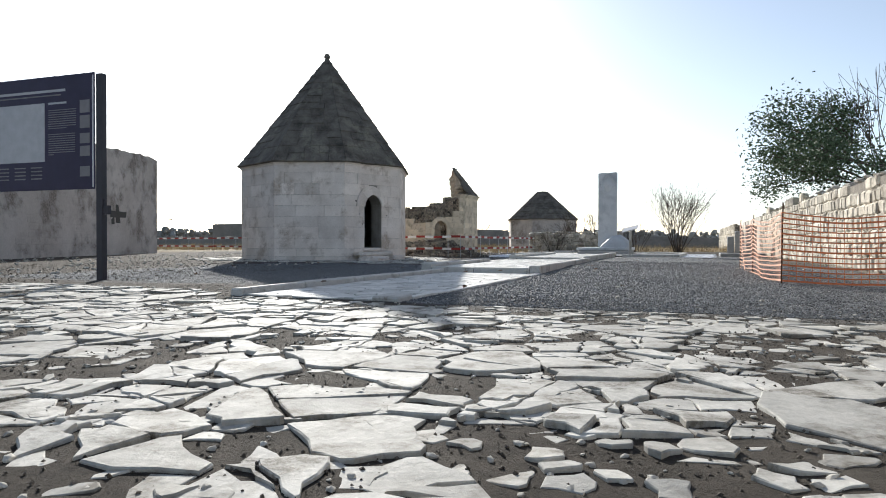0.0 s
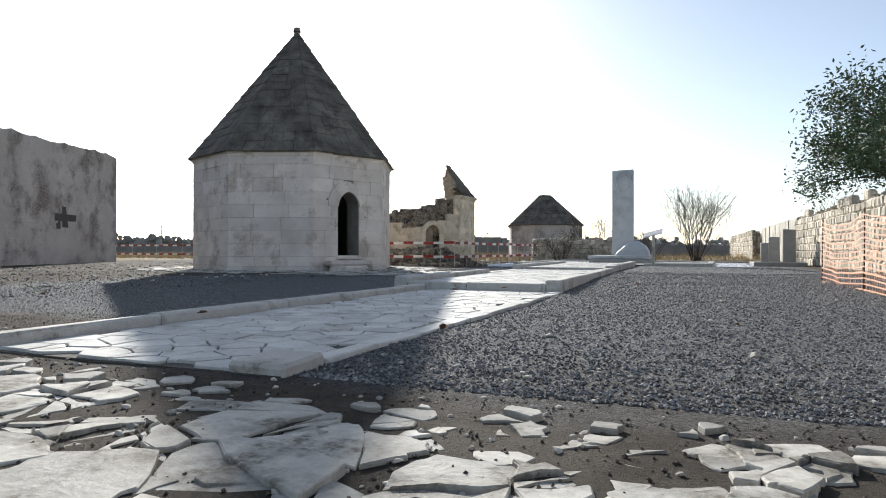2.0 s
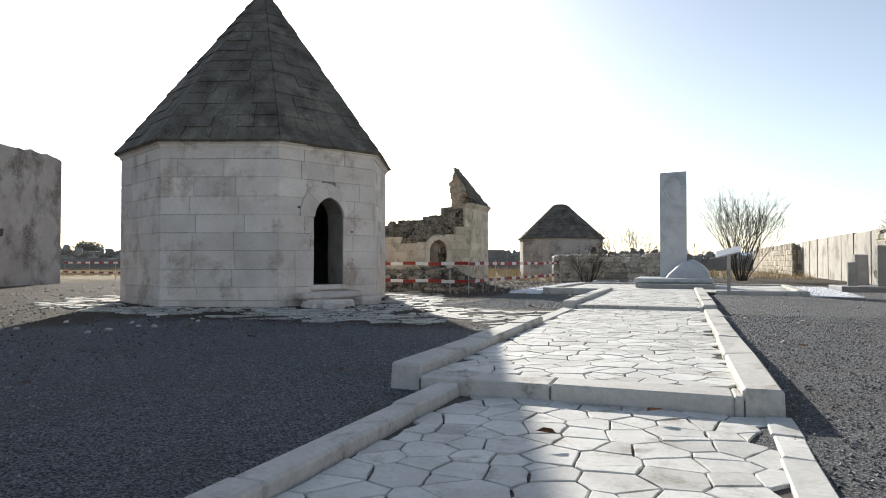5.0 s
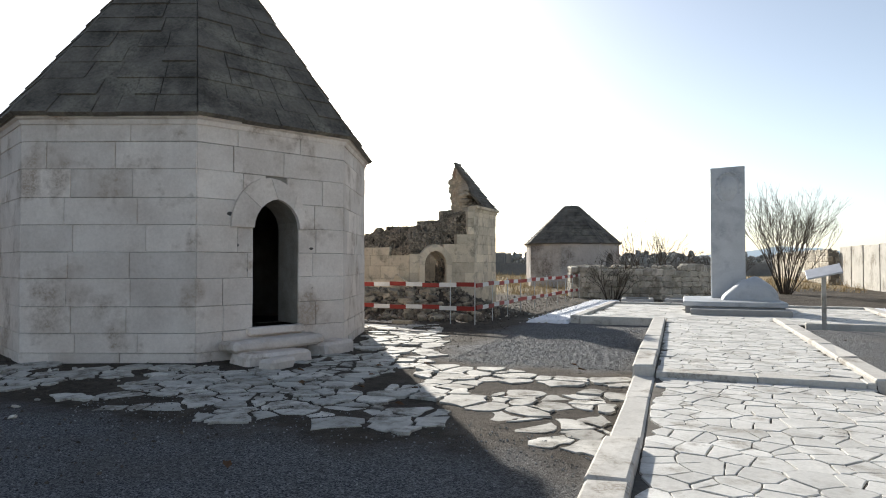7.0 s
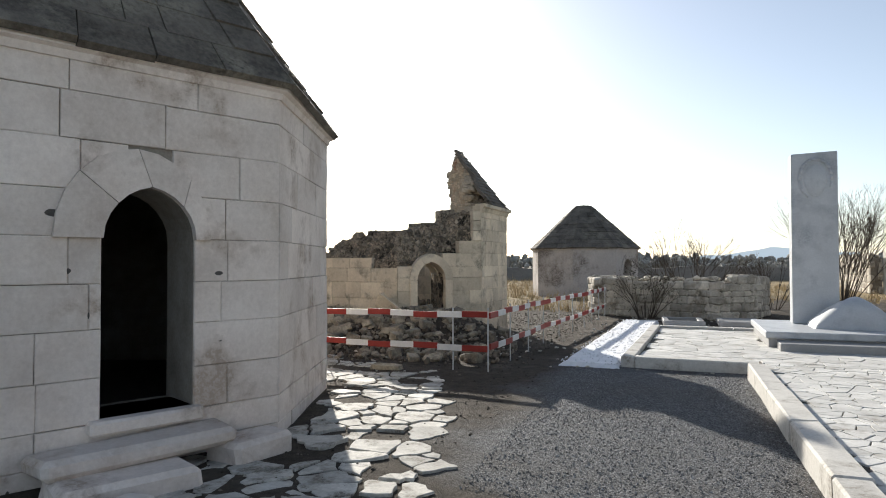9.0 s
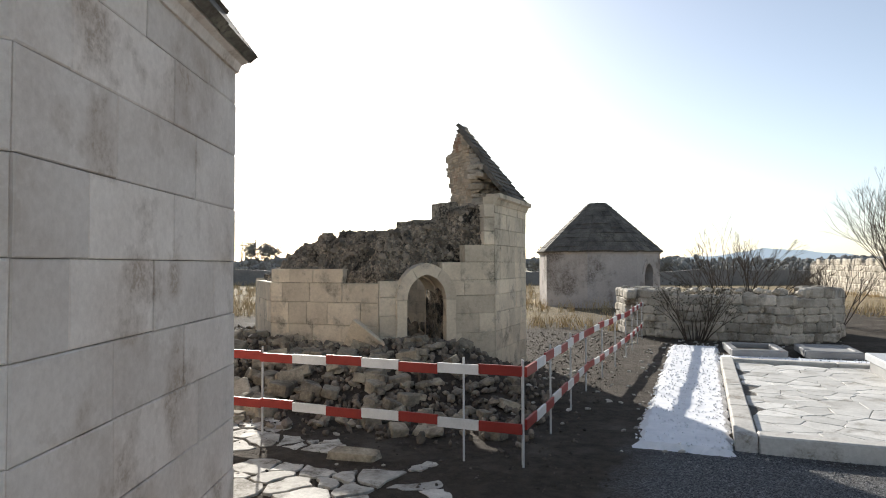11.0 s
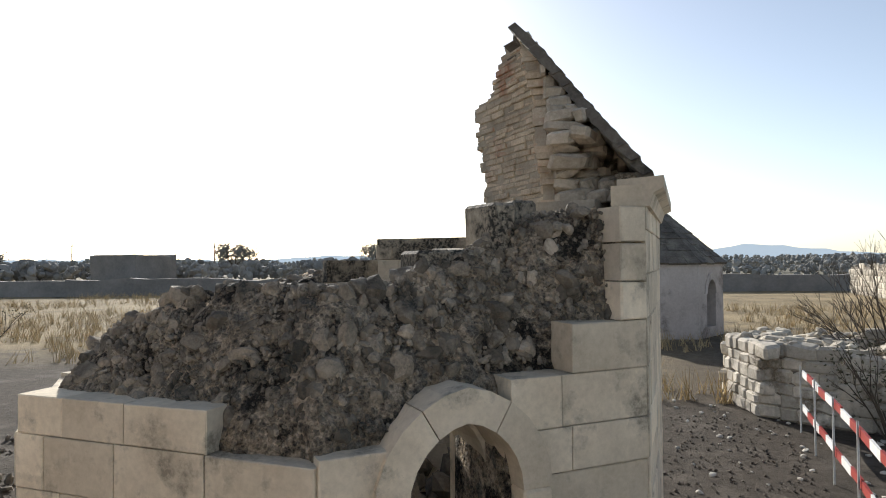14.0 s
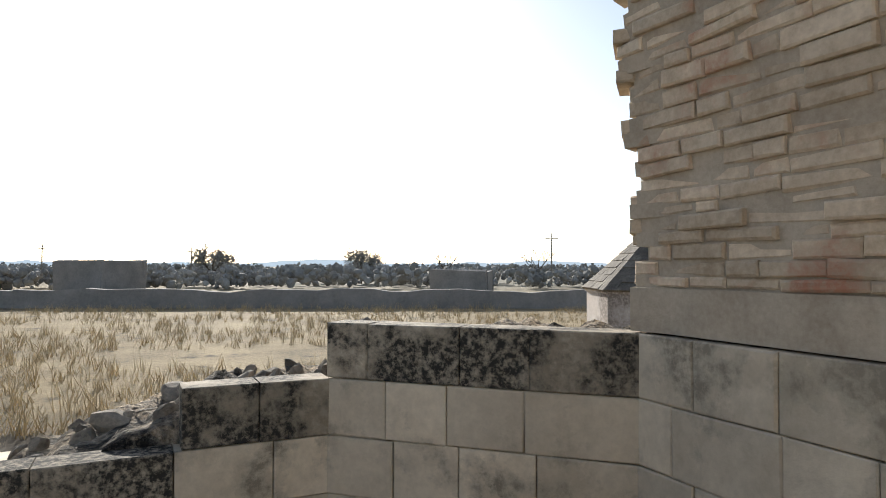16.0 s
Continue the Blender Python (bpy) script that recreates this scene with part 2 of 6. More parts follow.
def rubble_material():
    """Old lime concrete full of small stones, with black and pale lichen."""
    m = bpy.data.materials.new("rubble_core")
    m.use_nodes = True
    n, l = m.node_tree.nodes, m.node_tree.links
    bsdf = n["Principled BSDF"]
    bsdf.inputs["Roughness"].default_value = 0.95
    bsdf.inputs["Specular IOR Level"].default_value = 0.15
    geo = n.new("ShaderNodeNewGeometry")

    def noise_of(s, detail=6.0, r=0.65):
        t = n.new("ShaderNodeTexNoise")
        t.inputs["Scale"].default_value, t.inputs["Detail"].default_value, t.inputs["Roughness"].default_value = s, detail, r
        l.new(geo.outputs["Position"], t.inputs["Vector"])
        return t.outputs["Fac"]

    def cells(s):
        t = n.new("ShaderNodeTexVoronoi")
        t.inputs["Scale"].default_value = s
        shift = n.new("ShaderNodeVectorMath")
        shift.operation = "MULTIPLY_ADD"
        wob = n.new("ShaderNodeTexNoise")
        wob.inputs["Scale"].default_value = s * 0.8
        l.new(geo.outputs["Position"], wob.inputs["Vector"])
        l.new(wob.outputs["Color"], shift.inputs[0])
        shift.inputs[1].default_value = (0.7 / s,) * 3
        l.new(geo.outputs["Position"], shift.inputs[2])
        l.new(shift.outputs[0], t.inputs["Vector"])
        sep = n.new("ShaderNodeSeparateColor")
        l.new(t.outputs["Color"], sep.inputs[0])
        return sep.outputs[0], t.outputs["Distance"]

    def mth(op, a, b):
        x = n.new("ShaderNodeMath")
        x.operation = op
        for i, v in enumerate((a, b)):
            if isinstance(v, (int, float)):
                x.inputs[i].default_value = v
            else:
                l.new(v, x.inputs[i])
        return x.outputs[0]

    def ramp(v, lo, hi):
        x = n.new("ShaderNodeMapRange")
        x.inputs["From Min"].default_value, x.inputs["From Max"].default_value = lo, hi
        l.new(v, x.inputs["Value"])
        return x.outputs[0]

    def mixc(f, a, b):
        x = n.new("ShaderNodeMix")
        x.data_type = "RGBA"
        for i, v in ((0, f), (6, a), (7, b)):
            if isinstance(v, tuple):
                x.inputs[i].default_value = (*v, 1)
            else:
                l.new(v, x.inputs[i])
        return x.outputs[2]

    big, big_d = cells(9.0)
    small, small_d = cells(38.0)
    fine = noise_of(70, 6, 0.75)
    lime = mixc(ramp(noise_of(3.5), 0.35, 0.65), (0.31, 0.245, 0.17), (0.66, 0.54, 0.40))
    stones = mixc(small, (0.09, 0.08, 0.068), (0.42, 0.37, 0.30))
    col = mixc(mth("MULTIPLY", ramp(small_d, 0.55, 0.35), 0.6), lime, stones)
    col = mixc(mth("MULTIPLY", mth("MULTIPLY", ramp(big_d, 0.5, 0.35), ramp(big, 0.55, 0.65)), 0.8), col, mixc(fine, (0.10, 0.095, 0.085), (0.33, 0.30, 0.25)))
    black = mth("MULTIPLY", ramp(noise_of(2.3, 8, 0.76), 0.50, 0.57), ramp(fine, 0.30, 0.50))
    col = mixc(black, col, (0.032, 0.030, 0.026))
    pale = mth("MULTIPLY", ramp(noise_of(5.0, 8, 0.75), 0.60, 0.68), ramp(fine, 0.45, 0.6))
    col = mixc(pale, col, (0.50, 0.49, 0.42))
    grain = n.new("ShaderNodeHueSaturation")
    l.new(col, grain.inputs["Color"])
    l.new(mth("ADD", mth("MULTIPLY", ramp(fine, 0.32, 0.68), 0.75), mth("MULTIPLY", ramp(noise_of(16, 7, 0.7), 0.35, 0.65), 0.75)), grain.inputs["Value"])
    col = grain.outputs["Color"]
    l.new(col, bsdf.inputs["Base Color"])
    b = n.new("ShaderNodeBump")
    b.inputs["Strength"].default_value, b.inputs["Distance"].default_value = 1.0, 0.05
    h = mth("ADD", mth("MULTIPLY", fine, 0.5), mth("ADD", mth("MULTIPLY", ramp(small_d, 0.6, 0.1), 0.45), mth("MULTIPLY", ramp(big_d, 0.6, 0.2), 0.5)))
    l.new(h, b.inputs["Height"])
    l.new(b.outputs[0], bsdf.inputs["Normal"])
    return m


RUBBLE = rubble_material()

# ---- building helpers ----


def mesh_of(name, verts, faces, mat, smooth=False):
    me = bpy.data.meshes.new(name)
    me.from_pydata([tuple(v) for v in verts], [], [tuple(f) for f in faces])
    me.materials.append(mat)
    if smooth:
        me.polygons.foreach_set("use_smooth", [True] * len(me.polygons))
    return me


def part(name, bm, mat, parent=None, label="", m=None, smooth=False):
    """Links a bmesh, or a mesh that pieces share, as one mesh object under its thing."""
    if isinstance(bm, bmesh.types.BMesh):
        me = bpy.data.meshes.new(name)
        bm.normal_update()
        bm.to_mesh(me)
        bm.free()
        me.materials.append(mat)
        if smooth:
            me.polygons.foreach_set("use_smooth", [True] * len(me.polygons))
    else:
        me = bm
    ob = new(name, me)
    if parent is not None:
        ob.parent = parent
    if m is not None:
        ob.matrix_basis = m
    if label:
        ob["label"] = label
    return ob


def thing(name, label, category, at=(0, 0, 0), rz=0.0, group="", kind=""):
    ob = new(name)
    ob.empty_display_size = 0.2
    ob.matrix_basis = pose(*at, 0, 0, rz)
    return tagged(ob, label, category, group, kind)


def box(bm, x0, x1, y0, y1, z0, z1, m=None, bevel=0.0, jitter=0.0, rng=random):
    vs = [bm.verts.new((x, y, z)) for x in (x0, x1) for y in (y0, y1) for z in (z0, z1)]
    for v in vs:
        if jitter:
            v.co += Vector((rng.uniform(-1, 1), rng.uniform(-1, 1), rng.uniform(-1, 1))) * jitter
    fs = [bm.faces.new([vs[i] for i in q]) for q in ((0, 1, 3, 2), (4, 6, 7, 5), (0, 4, 5, 1), (2, 3, 7, 6), (0, 2, 6, 4), (1, 5, 7, 3))]
    new_vs = vs
    if bevel:
        es = list({e for f in fs for e in f.edges})
        made = bmesh.ops.bevel(bm, geom=es, offset=bevel, segments=1, affect="EDGES", profile=0.5)
        new_vs = list({v for f in made["faces"] for v in f.verts} | {v for v in vs if v.is_valid})
    if m is not None:
        bmesh.ops.transform(bm, matrix=m, verts=[v for v in new_vs if v.is_valid])
    return bm


def prism(bm, poly, z0, z1):
    """A straight prism over a polygon in the plan."""
    lo = [bm.verts.new((p[0], p[1], z0)) for p in poly]
    hi = [bm.verts.new((p[0], p[1], z1)) for p in poly]
    n = len(poly)
    bm.faces.new(lo[::-1])
    bm.faces.new(hi)
    for i in range(n):
        bm.faces.new((lo[i], lo[(i + 1) % n], hi[(i + 1) % n], hi[i]))
    return bm


def tube(bm, a, b, r0, r1=None, sides=6):
    a, b, r1 = Vector(a), Vector(b), r0 if r1 is None else r1
    q = (b - a).to_track_quat("Z", "Y").to_matrix()
    rings = []
    for p, r in ((a, r0), (b, r1)):
        rings.append([bm.verts.new(p + q @ Vector((r * math.cos(t), r * math.sin(t), 0))) for t in [2 * math.pi * k / sides for k in range(sides)]])
    for k in range(sides):
        bm.faces.new((rings[0][k], rings[0][(k + 1) % sides], rings[1][(k + 1) % sides], rings[1][k]))
    bm.faces.new(rings[0][::-1])
    bm.faces.new(rings[1])
    return bm


def clip(poly, nx, ny, d):
    """What of a polygon lies where nx * x + ny * y < d."""
    out = []
    for i, p in enumerate(poly):
        q = poly[(i + 1) % len(poly)]
        a, b = nx * p[0] + ny * p[1] - d, nx * q[0] + ny * q[1] - d
        if a <= 0:
            out.append(p)
        if a * b < 0:
            t = a / (a - b)
            out.append((p[0] + t * (q[0] - p[0]), p[1] + t * (q[1] - p[1])))
    return out


def paving_cells(x0, x1, y0, y1, step, joint, rng, keep=None, spread=0.35, bounds=True):
    """Irregular many-sided stones that fill a rectangle of the plan, with open joints between them."""
    pts = []
    nx, ny = max(1, round((x1 - x0) / step)), max(1, round((y1 - y0) / step))
    for i in range(-1, nx + 1):
        for j in range(-1, ny + 1):
            px = x0 + (i + 0.5 + rng.uniform(-0.48, 0.48)) * (x1 - x0) / nx
            py = y0 + (j + 0.5 + rng.uniform(-0.48, 0.48)) * (y1 - y0) / ny
            pts.append((px, py, rng.uniform(0, spread) * step * step, i, j))
    grid = {}
    for p in pts:
        grid.setdefault((p[3], p[4]), []).append(p)
    for again in (True, False):
        out = _cells(pts, grid, nx, ny, x0, x1, y0, y1, step, joint, keep, bounds, again)
    return out


def _cells(pts, grid, nx, ny, x0, x1, y0, y1, step, joint, keep, bounds, prune):
    """One round of cutting the stones; prune takes out seeds that are left with next to nothing, so that no hole stays."""
    out, gone = [], []
    for p in pts:
        if p not in grid[(p[3], p[4])]:
            continue
        if prune:
            inside = 0 <= p[3] < nx and 0 <= p[4] < ny
            if not inside:
                continue
        elif not (0 <= p[3] < nx and 0 <= p[4] < ny) or (keep and not keep(p[0], p[1])):
            continue
        poly = [(p[0] - 2 * step, p[1] - 2 * step), (p[0] + 2 * step, p[1] - 2 * step), (p[0] + 2 * step, p[1] + 2 * step), (p[0] - 2 * step, p[1] + 2 * step)]
        if bounds:
            for a, b, d in ((1, 0, x1), (-1, 0, -x0), (0, 1, y1), (0, -1, -y0)):
                poly = clip(poly, a, b, d) if len(poly) > 2 else poly
        for di in (-2, -1, 0, 1, 2):
            for dj in (-2, -1, 0, 1, 2):
                for q in grid.get((p[3] + di, p[4] + dj), ()):
                    if q is p or len(poly) < 3:
                        continue
                    ex, ey = q[0] - p[0], q[1] - p[1]
                    dist = math.hypot(ex, ey)
                    if dist < 1e-6:
                        continue
                    ux, uy = ex / dist, ey / dist
                    at = (dist * dist + p[2] - q[2]) / (2 * dist) - joint / 2
                    poly = clip(poly, ux, uy, ux * p[0] + uy * p[1] + at)
        if len(poly) > 2:
            area = abs(sum(a[0] * b[1] - b[0] * a[1] for a, b in zip(poly, poly[1:] + poly[:1]))) / 2
            if area > 0.06 * step * step:
                out.append(poly)
            else:
                gone.append(p)
        else:
            gone.append(p)
    if prune:
        for p in gone:
            grid[(p[3], p[4])].remove(p)
    return out


def slab_geometry(poly, z0, z1, rng, rough=0.012, edge=0.008, tilt=0.0, lift=0.0):
    """A stone with broken edges: two rings at the top and one at the base. Returns vertices and faces round the stone's middle."""
    cx, cy = sum(p[0] for p in poly) / len(poly), sum(p[1] for p in poly) / len(poly)
    ring = []
    for a, b in zip(poly, poly[1:] + poly[:1]):
        ring.append(a)
        long = math.hypot(b[0] - a[0], b[1] - a[1])
        k = 2 if long > 0.22 else 1 if long > 0.07 else 0
        for s in range(k):
            f = (s + 1 + rng.uniform(-0.25, 0.25)) / (k + 1)
            ring.append((a[0] + f * (b[0] - a[0]) + rng.uniform(-rough, rough), a[1] + f * (b[1] - a[1]) + rng.uniform(-rough, rough)))
    tx, ty = rng.uniform(-tilt, tilt), rng.uniform(-tilt, tilt)
    n = len(ring)

    def z(x, y):
        return z1 + lift + tx * (x - cx) + ty * (y - cy)

    vs = [(x - cx, y - cy, z0) for x, y in ring]
    vs += [(x - cx, y - cy, z(x, y) - edge * rng.uniform(0.6, 1.6)) for x, y in ring]
    for x, y in ring:
        d = max(0.02, math.hypot(x - cx, y - cy))
        k = 1 - edge * rng.uniform(0.8, 2.2) / d
        vs.append(((x - cx) * k, (y - cy) * k, z(x, y) + rng.uniform(-0.15, 0.15) * edge))
    fs = [tuple(range(2 * n, 3 * n))]
    for i in range(n):
        j = (i + 1) % n
        fs += [(i, j, n + j, n + i), (n + i, n + j, 2 * n + j, 2 * n + i)]
    return (cx, cy), vs, fs


class Soup:
    """Many small bodies joined into one mesh."""

    def __init__(self):
        self.v, self.f = [], []

    def add(self, verts, faces, m=None):
        k = len(self.v)
        self.v += [m @ Vector(p) for p in verts] if m is not None else list(verts)
        self.f += [tuple(i + k for i in f) for f in faces]

    def build(self, name, mat, parent=None, label="", smooth=False):
        return part(name, mesh_of(name, self.v, self.f, mat, smooth), mat, parent, label)


def rock_shape(rng, sub=1, boxy=0.5, rough=0.16):
    """A unit stone: between a ball and a block, with flat broken faces."""
    bm = bmesh.new()
    bmesh.ops.create_icosphere(bm, subdivisions=sub, radius=1.0)
    cuts = [Vector((rng.uniform(-1, 1), rng.uniform(-1, 1), rng.uniform(-1, 1))).normalized() for _ in range(9)]
    for v in bm.verts:
        c = v.co.normalized()
        k = (1 - boxy) + boxy * 0.75 / max(abs(c.x), abs(c.y), abs(c.z))
        c = c * k * (1 + rng.uniform(-rough, rough))
        for u in cuts:
            over = c.dot(u) - 0.66
            if over > 0:
                c -= u * over * 0.97
        v.co = c
    vs, fs = [tuple(v.co) for v in bm.verts], [tuple(v.index for v in f.verts) for f in bm.faces]
    bm.free()
    return vs, fs


RNG = random.Random(7)
ROCKS = [rock_shape(RNG, 1, 0.75, 0.2) for _ in range(10)]
ROUND = [rock_shape(RNG, 2, 0.15, 0.06) for _ in range(6)]
CHIPPED = [rock_shape(RNG, 2, 0.45, 0.09) for _ in range(6)]


def rough_block(rng, round_off=0.16, uneven=0.13):
    """A unit block with uneven corners and chipped edges."""
    bm = bmesh.new()
    box(bm, -1, 1, -1, 1, -1, 1, None, round_off, uneven, rng)
    vs, fs = [tuple(v.co) for v in bm.verts], [tuple(v.index for v in f.verts) for f in bm.faces]
    bm.free()
    return vs, fs


BLOCKS = [rough_block(RNG) for _ in range(10)]
FIELD_STONES = [rough_block(RNG, 0.34, 0.2) for _ in range(12)]


def turn(rng, flat=False):
    return Euler((rng.uniform(-0.4, 0.4) if flat else rng.uniform(0, 6.3), rng.uniform(-0.4, 0.4) if flat else rng.uniform(0, 6.3), rng.uniform(0, 6.3))).to_matrix().to_4x4()


def placed(at, rot, size):
    return Matrix.Translation(at) @ rot @ Matrix.Diagonal((*size, 1))


# ---- ground ----


def heap(x, y):
    """The height of the rubble heap and the small rises of the ground."""
    def hill(cx, cy, rx, ry, h):
        d = ((x - cx) / rx) ** 2 + ((y - cy) / ry) ** 2
        return h * max(0.0, 1 - d) ** 1.5 if d < 1 else 0.0
    z = hill(-11.2, 28.6, 3.2, 1.9, 0.55) + hill(-9.6, 29.2, 1.8, 1.5, 0.28) + hill(-14.2, 28.6, 2.6, 2.6, 0.55) + hill(-15.2, 31.5, 2.5, 3.0, 0.4)
    return z


def ground_height(x, y):
    z = heap(x, y)
    if -30 < x < 12 and -2 < y < 60:
        if -1.8 < x < 3.6:
            up = max(0.0, min(1.0, (y - 11.0) / 8.0)) * max(0.0, min(1.0, (27.2 - y) / 0.8)) * max(0.0, min(1.0, (3.6 - x) / 1.2))
            z += 0.07 * up
        z += 0.02 * noise.noise(Vector((x * 0.7, y * 0.7, 3.0))) - 0.012
        # the gravel lies a little under the first stretch of the path
        z -= 0.014 * max(0.0, min(1.0, (x + 4.1) / 0.3)) * max(0.0, min(1.0, (3.9 - x) / 0.8)) * max(0.0, min(1.0, (y - 6.3) / 0.5)) * max(0.0, min(1.0, (14.5 - y) / 1.5))
        if y < 7.6:      # trodden earth that half buries the old flags
            z += min(1.0, (7.6 - y) / 0.5) * (0.0 if x > -4.0 and y > 6.3 else 1.0) * (-0.004 + 0.016 * noise.noise(Vector((x * 1.7, y * 1.7, 5.0))) - z)
    return z


def build_ground():
    def steps(lo, hi, fine_lo, fine_hi, fine):
        out = [fine_lo + fine * i for i in range(int((fine_hi - fine_lo) / fine) + 1)]
        d, a = fine, fine_lo
        while a > lo:
            d *= 1.35
            a -= d
            out.insert(0, a)
        d, a = fine, out[-1]
        while a < hi:
            d *= 1.35
            a += d
            out.append(a)
        return out
    xs, ys = steps(-4000, 4000, -18, 6, 0.25), steps(-600, 4500, -1, 42, 0.25)
    verts = [(x, y, ground_height(x, y)) for y in ys for x in xs]
    w = len(xs)
    faces = [(j * w + i, j * w + i + 1, (j + 1) * w + i + 1, (j + 1) * w + i) for j in range(len(ys) - 1) for i in range(w - 1)]
    ob = part("ground", mesh_of("ground", verts, faces, GROUND, True), GROUND)
    tagged(ob, "bare brown earth with dark gravel and far dry grass", "ground", kind="structure")


build_ground()

# ---- masonry helpers ----


def block_mesh(w, h, d, ch=0.008, rng=RNG, mat=LIME, name="stone_block"):
    """A dressed block: x along the wall from its middle, y inwards from its face, z up. Its front edges are worn."""
    j = lambda: rng.uniform(-0.35, 0.35) * ch  # noqa: E731
    a, b = w / 2, h / 2
    vs = [(-a, d, -b), (a, d, -b), (a, d, b), (-a, d, b)]
    vs += [(-a + j(), ch, -b + j()), (a + j(), ch, -b + j()), (a + j(), ch, b + j()), (-a + j(), ch, b + j())]
    c = ch * 1.2
    vs += [(-a + c + j(), j(), -b + c + j()), (a - c + j(), j(), -b + c), (a - c, j(), b - c + j()), (-a + c + j(), j(), b - c)]
    fs = [(8, 9, 10, 11), (3, 2, 1, 0)]
    for i in range(4):
        k = (i + 1) % 4
        fs += [(i, k, 4 + k, 4 + i), (4 + i, 4 + k, 8 + k, 8 + i)]
    return mesh_of(name, vs, fs, mat)


def face_frame(a, b, z=0.0):
    """The frame of a wall face from plan point a to b, which runs counter-clockwise: x along, y inwards, z up, from the face's middle."""
    a, b = Vector((*a, z)), Vector((*b, z))
    u = (b - a).normalized()
    m = Matrix.Identity(4)
    m.col[0][:3], m.col[1][:3], m.col[2][:3] = u, Vector((-u.y, u.x, 0)), Vector((0, 0, 1))
    m.translation = (a + b) / 2
    return m


def corner(c, r, rot, k):
    t = radians(rot + 45 * k)
    return (c[0] + r * math.cos(t), c[1] + r * math.sin(t))


def lay_blocks(parent, m, half, z0, courses, size, rng, mat, hole=None, top=None, joint=0.008, depth=0.14, proud=0.01, x_lo=None, x_hi=None, top_mat=None, ch=0.0065):
    """Courses of blocks on one wall face. hole(z0, z1) gives the opening's half width there; top(x) the height to which blocks still stand."""
    z = z0
    lo, hi = -half if x_lo is None else x_lo, half if x_hi is None else x_hi
    for n, h in enumerate(courses):
        cuts, x = [lo], lo + size * rng.uniform(0.4, 0.9)
        while x < hi - size * 0.4:
            cuts.append(x)
            x += size * rng.uniform(0.7, 1.35)
        cuts.append(hi)
        for a, b in zip(cuts, cuts[1:]):
            spans = [(a, b)]
            w = hole(z, z + h) if hole else 0
            if w:
                spans = [s for s in ((a, min(b, -w)), (max(a, w), b)) if s[1] - s[0] > 0.06]
            for s0, s1 in spans:
                if top and z + h * 0.55 > top((s0 + s1) / 2):
                    continue
                last = top and z + 1.6 * h > top((s0 + s1) / 2)
                me = block_mesh(s1 - s0 - joint, h - joint, depth, ch * rng.uniform(0.7, 1.4), rng, top_mat if last and top_mat else mat)
                part("stone_block", me, mat, parent, m=m @ pose((s0 + s1) / 2, -proud + rng.uniform(-0.005, 0.004), z + h / 2, 0, 0, rng.uniform(-0.4, 0.4)))
        z += h


def arch_curve(w, spring, rise, n=12, sharp=0.14):
    """A slightly pointed arch from the left spring to the right, as (x, z)."""
    out = []
    for i in range(n + 1):
        t = math.pi * (1 - i / n)
        x = w * math.cos(t)
        z = math.sin(t) ** (1 - sharp * 0.3) * (1 - sharp) + sharp * (1 - abs(x) / w)
        out.append((x, spring + rise * z))
    return out


def arched_wall(bm, m, half, z0, z1, w, zdoor, curve, y0, y1):
    """A wall face with an arched opening through it."""
    def slab(xz):
        f = [bm.verts.new(m @ Vector((x, y0, z))) for x, z in xz]
        g = [bm.verts.new(m @ Vector((x, y1, z))) for x, z in xz]
        bm.faces.new(f)
        bm.faces.new(g[::-1])
        for i in range(len(xz)):
            k = (i + 1) % len(xz)
            bm.faces.new((f[k], f[i], g[i], g[k]))
    spring = curve[0][1]
    slab([(-half, z0), (-w, z0), (-w, spring), (-half, spring)])
    slab([(w, z0), (half, z0), (half, spring), (w, spring)])
    if zdoor > z0:
        slab([(-w, z0), (w, z0), (w, zdoor), (-w, zdoor)])
    slab([(-half, spring), (-w, spring), (-w, z1), (-half, z1)])
    slab([(w, spring), (half, spring), (half, z1), (w, z1)])
    for (xa, za), (xb, zb) in zip(curve, curve[1:]):
        slab([(xa, za), (xb, zb), (xb, z1), (xa, z1)])


def voussoirs(parent, m, inner, outer, y0, y1, pieces, mat):
    """The stones of an arch ring."""
    n = len(inner) - 1
    cuts = [round(n * i / pieces) for i in range(pieces + 1)]
    for a, b in zip(cuts, cuts[1:]):
        bm = bmesh.new()
        ring = inner[a:b + 1] + outer[a:b + 1][::-1]
        cx, cz = sum(p[0] for p in ring) / len(ring), sum(p[1] for p in ring) / len(ring)
        ring = [(cx + (x - cx) * 0.985, cz + (z - cz) * 0.985) for x, z in ring]
        f = [bm.verts.new((x, y0, z)) for x, z in ring]
        g = [bm.verts.new((x, y1, z)) for x, z in ring]
        bm.faces.new(f)
        bm.faces.new(g[::-1])
        for i in range(len(ring)):
            k = (i + 1) % len(ring)
            bm.faces.new((f[k], f[i], g[i], g[k]))
        part("voussoir", bm, mat, parent, m=m)


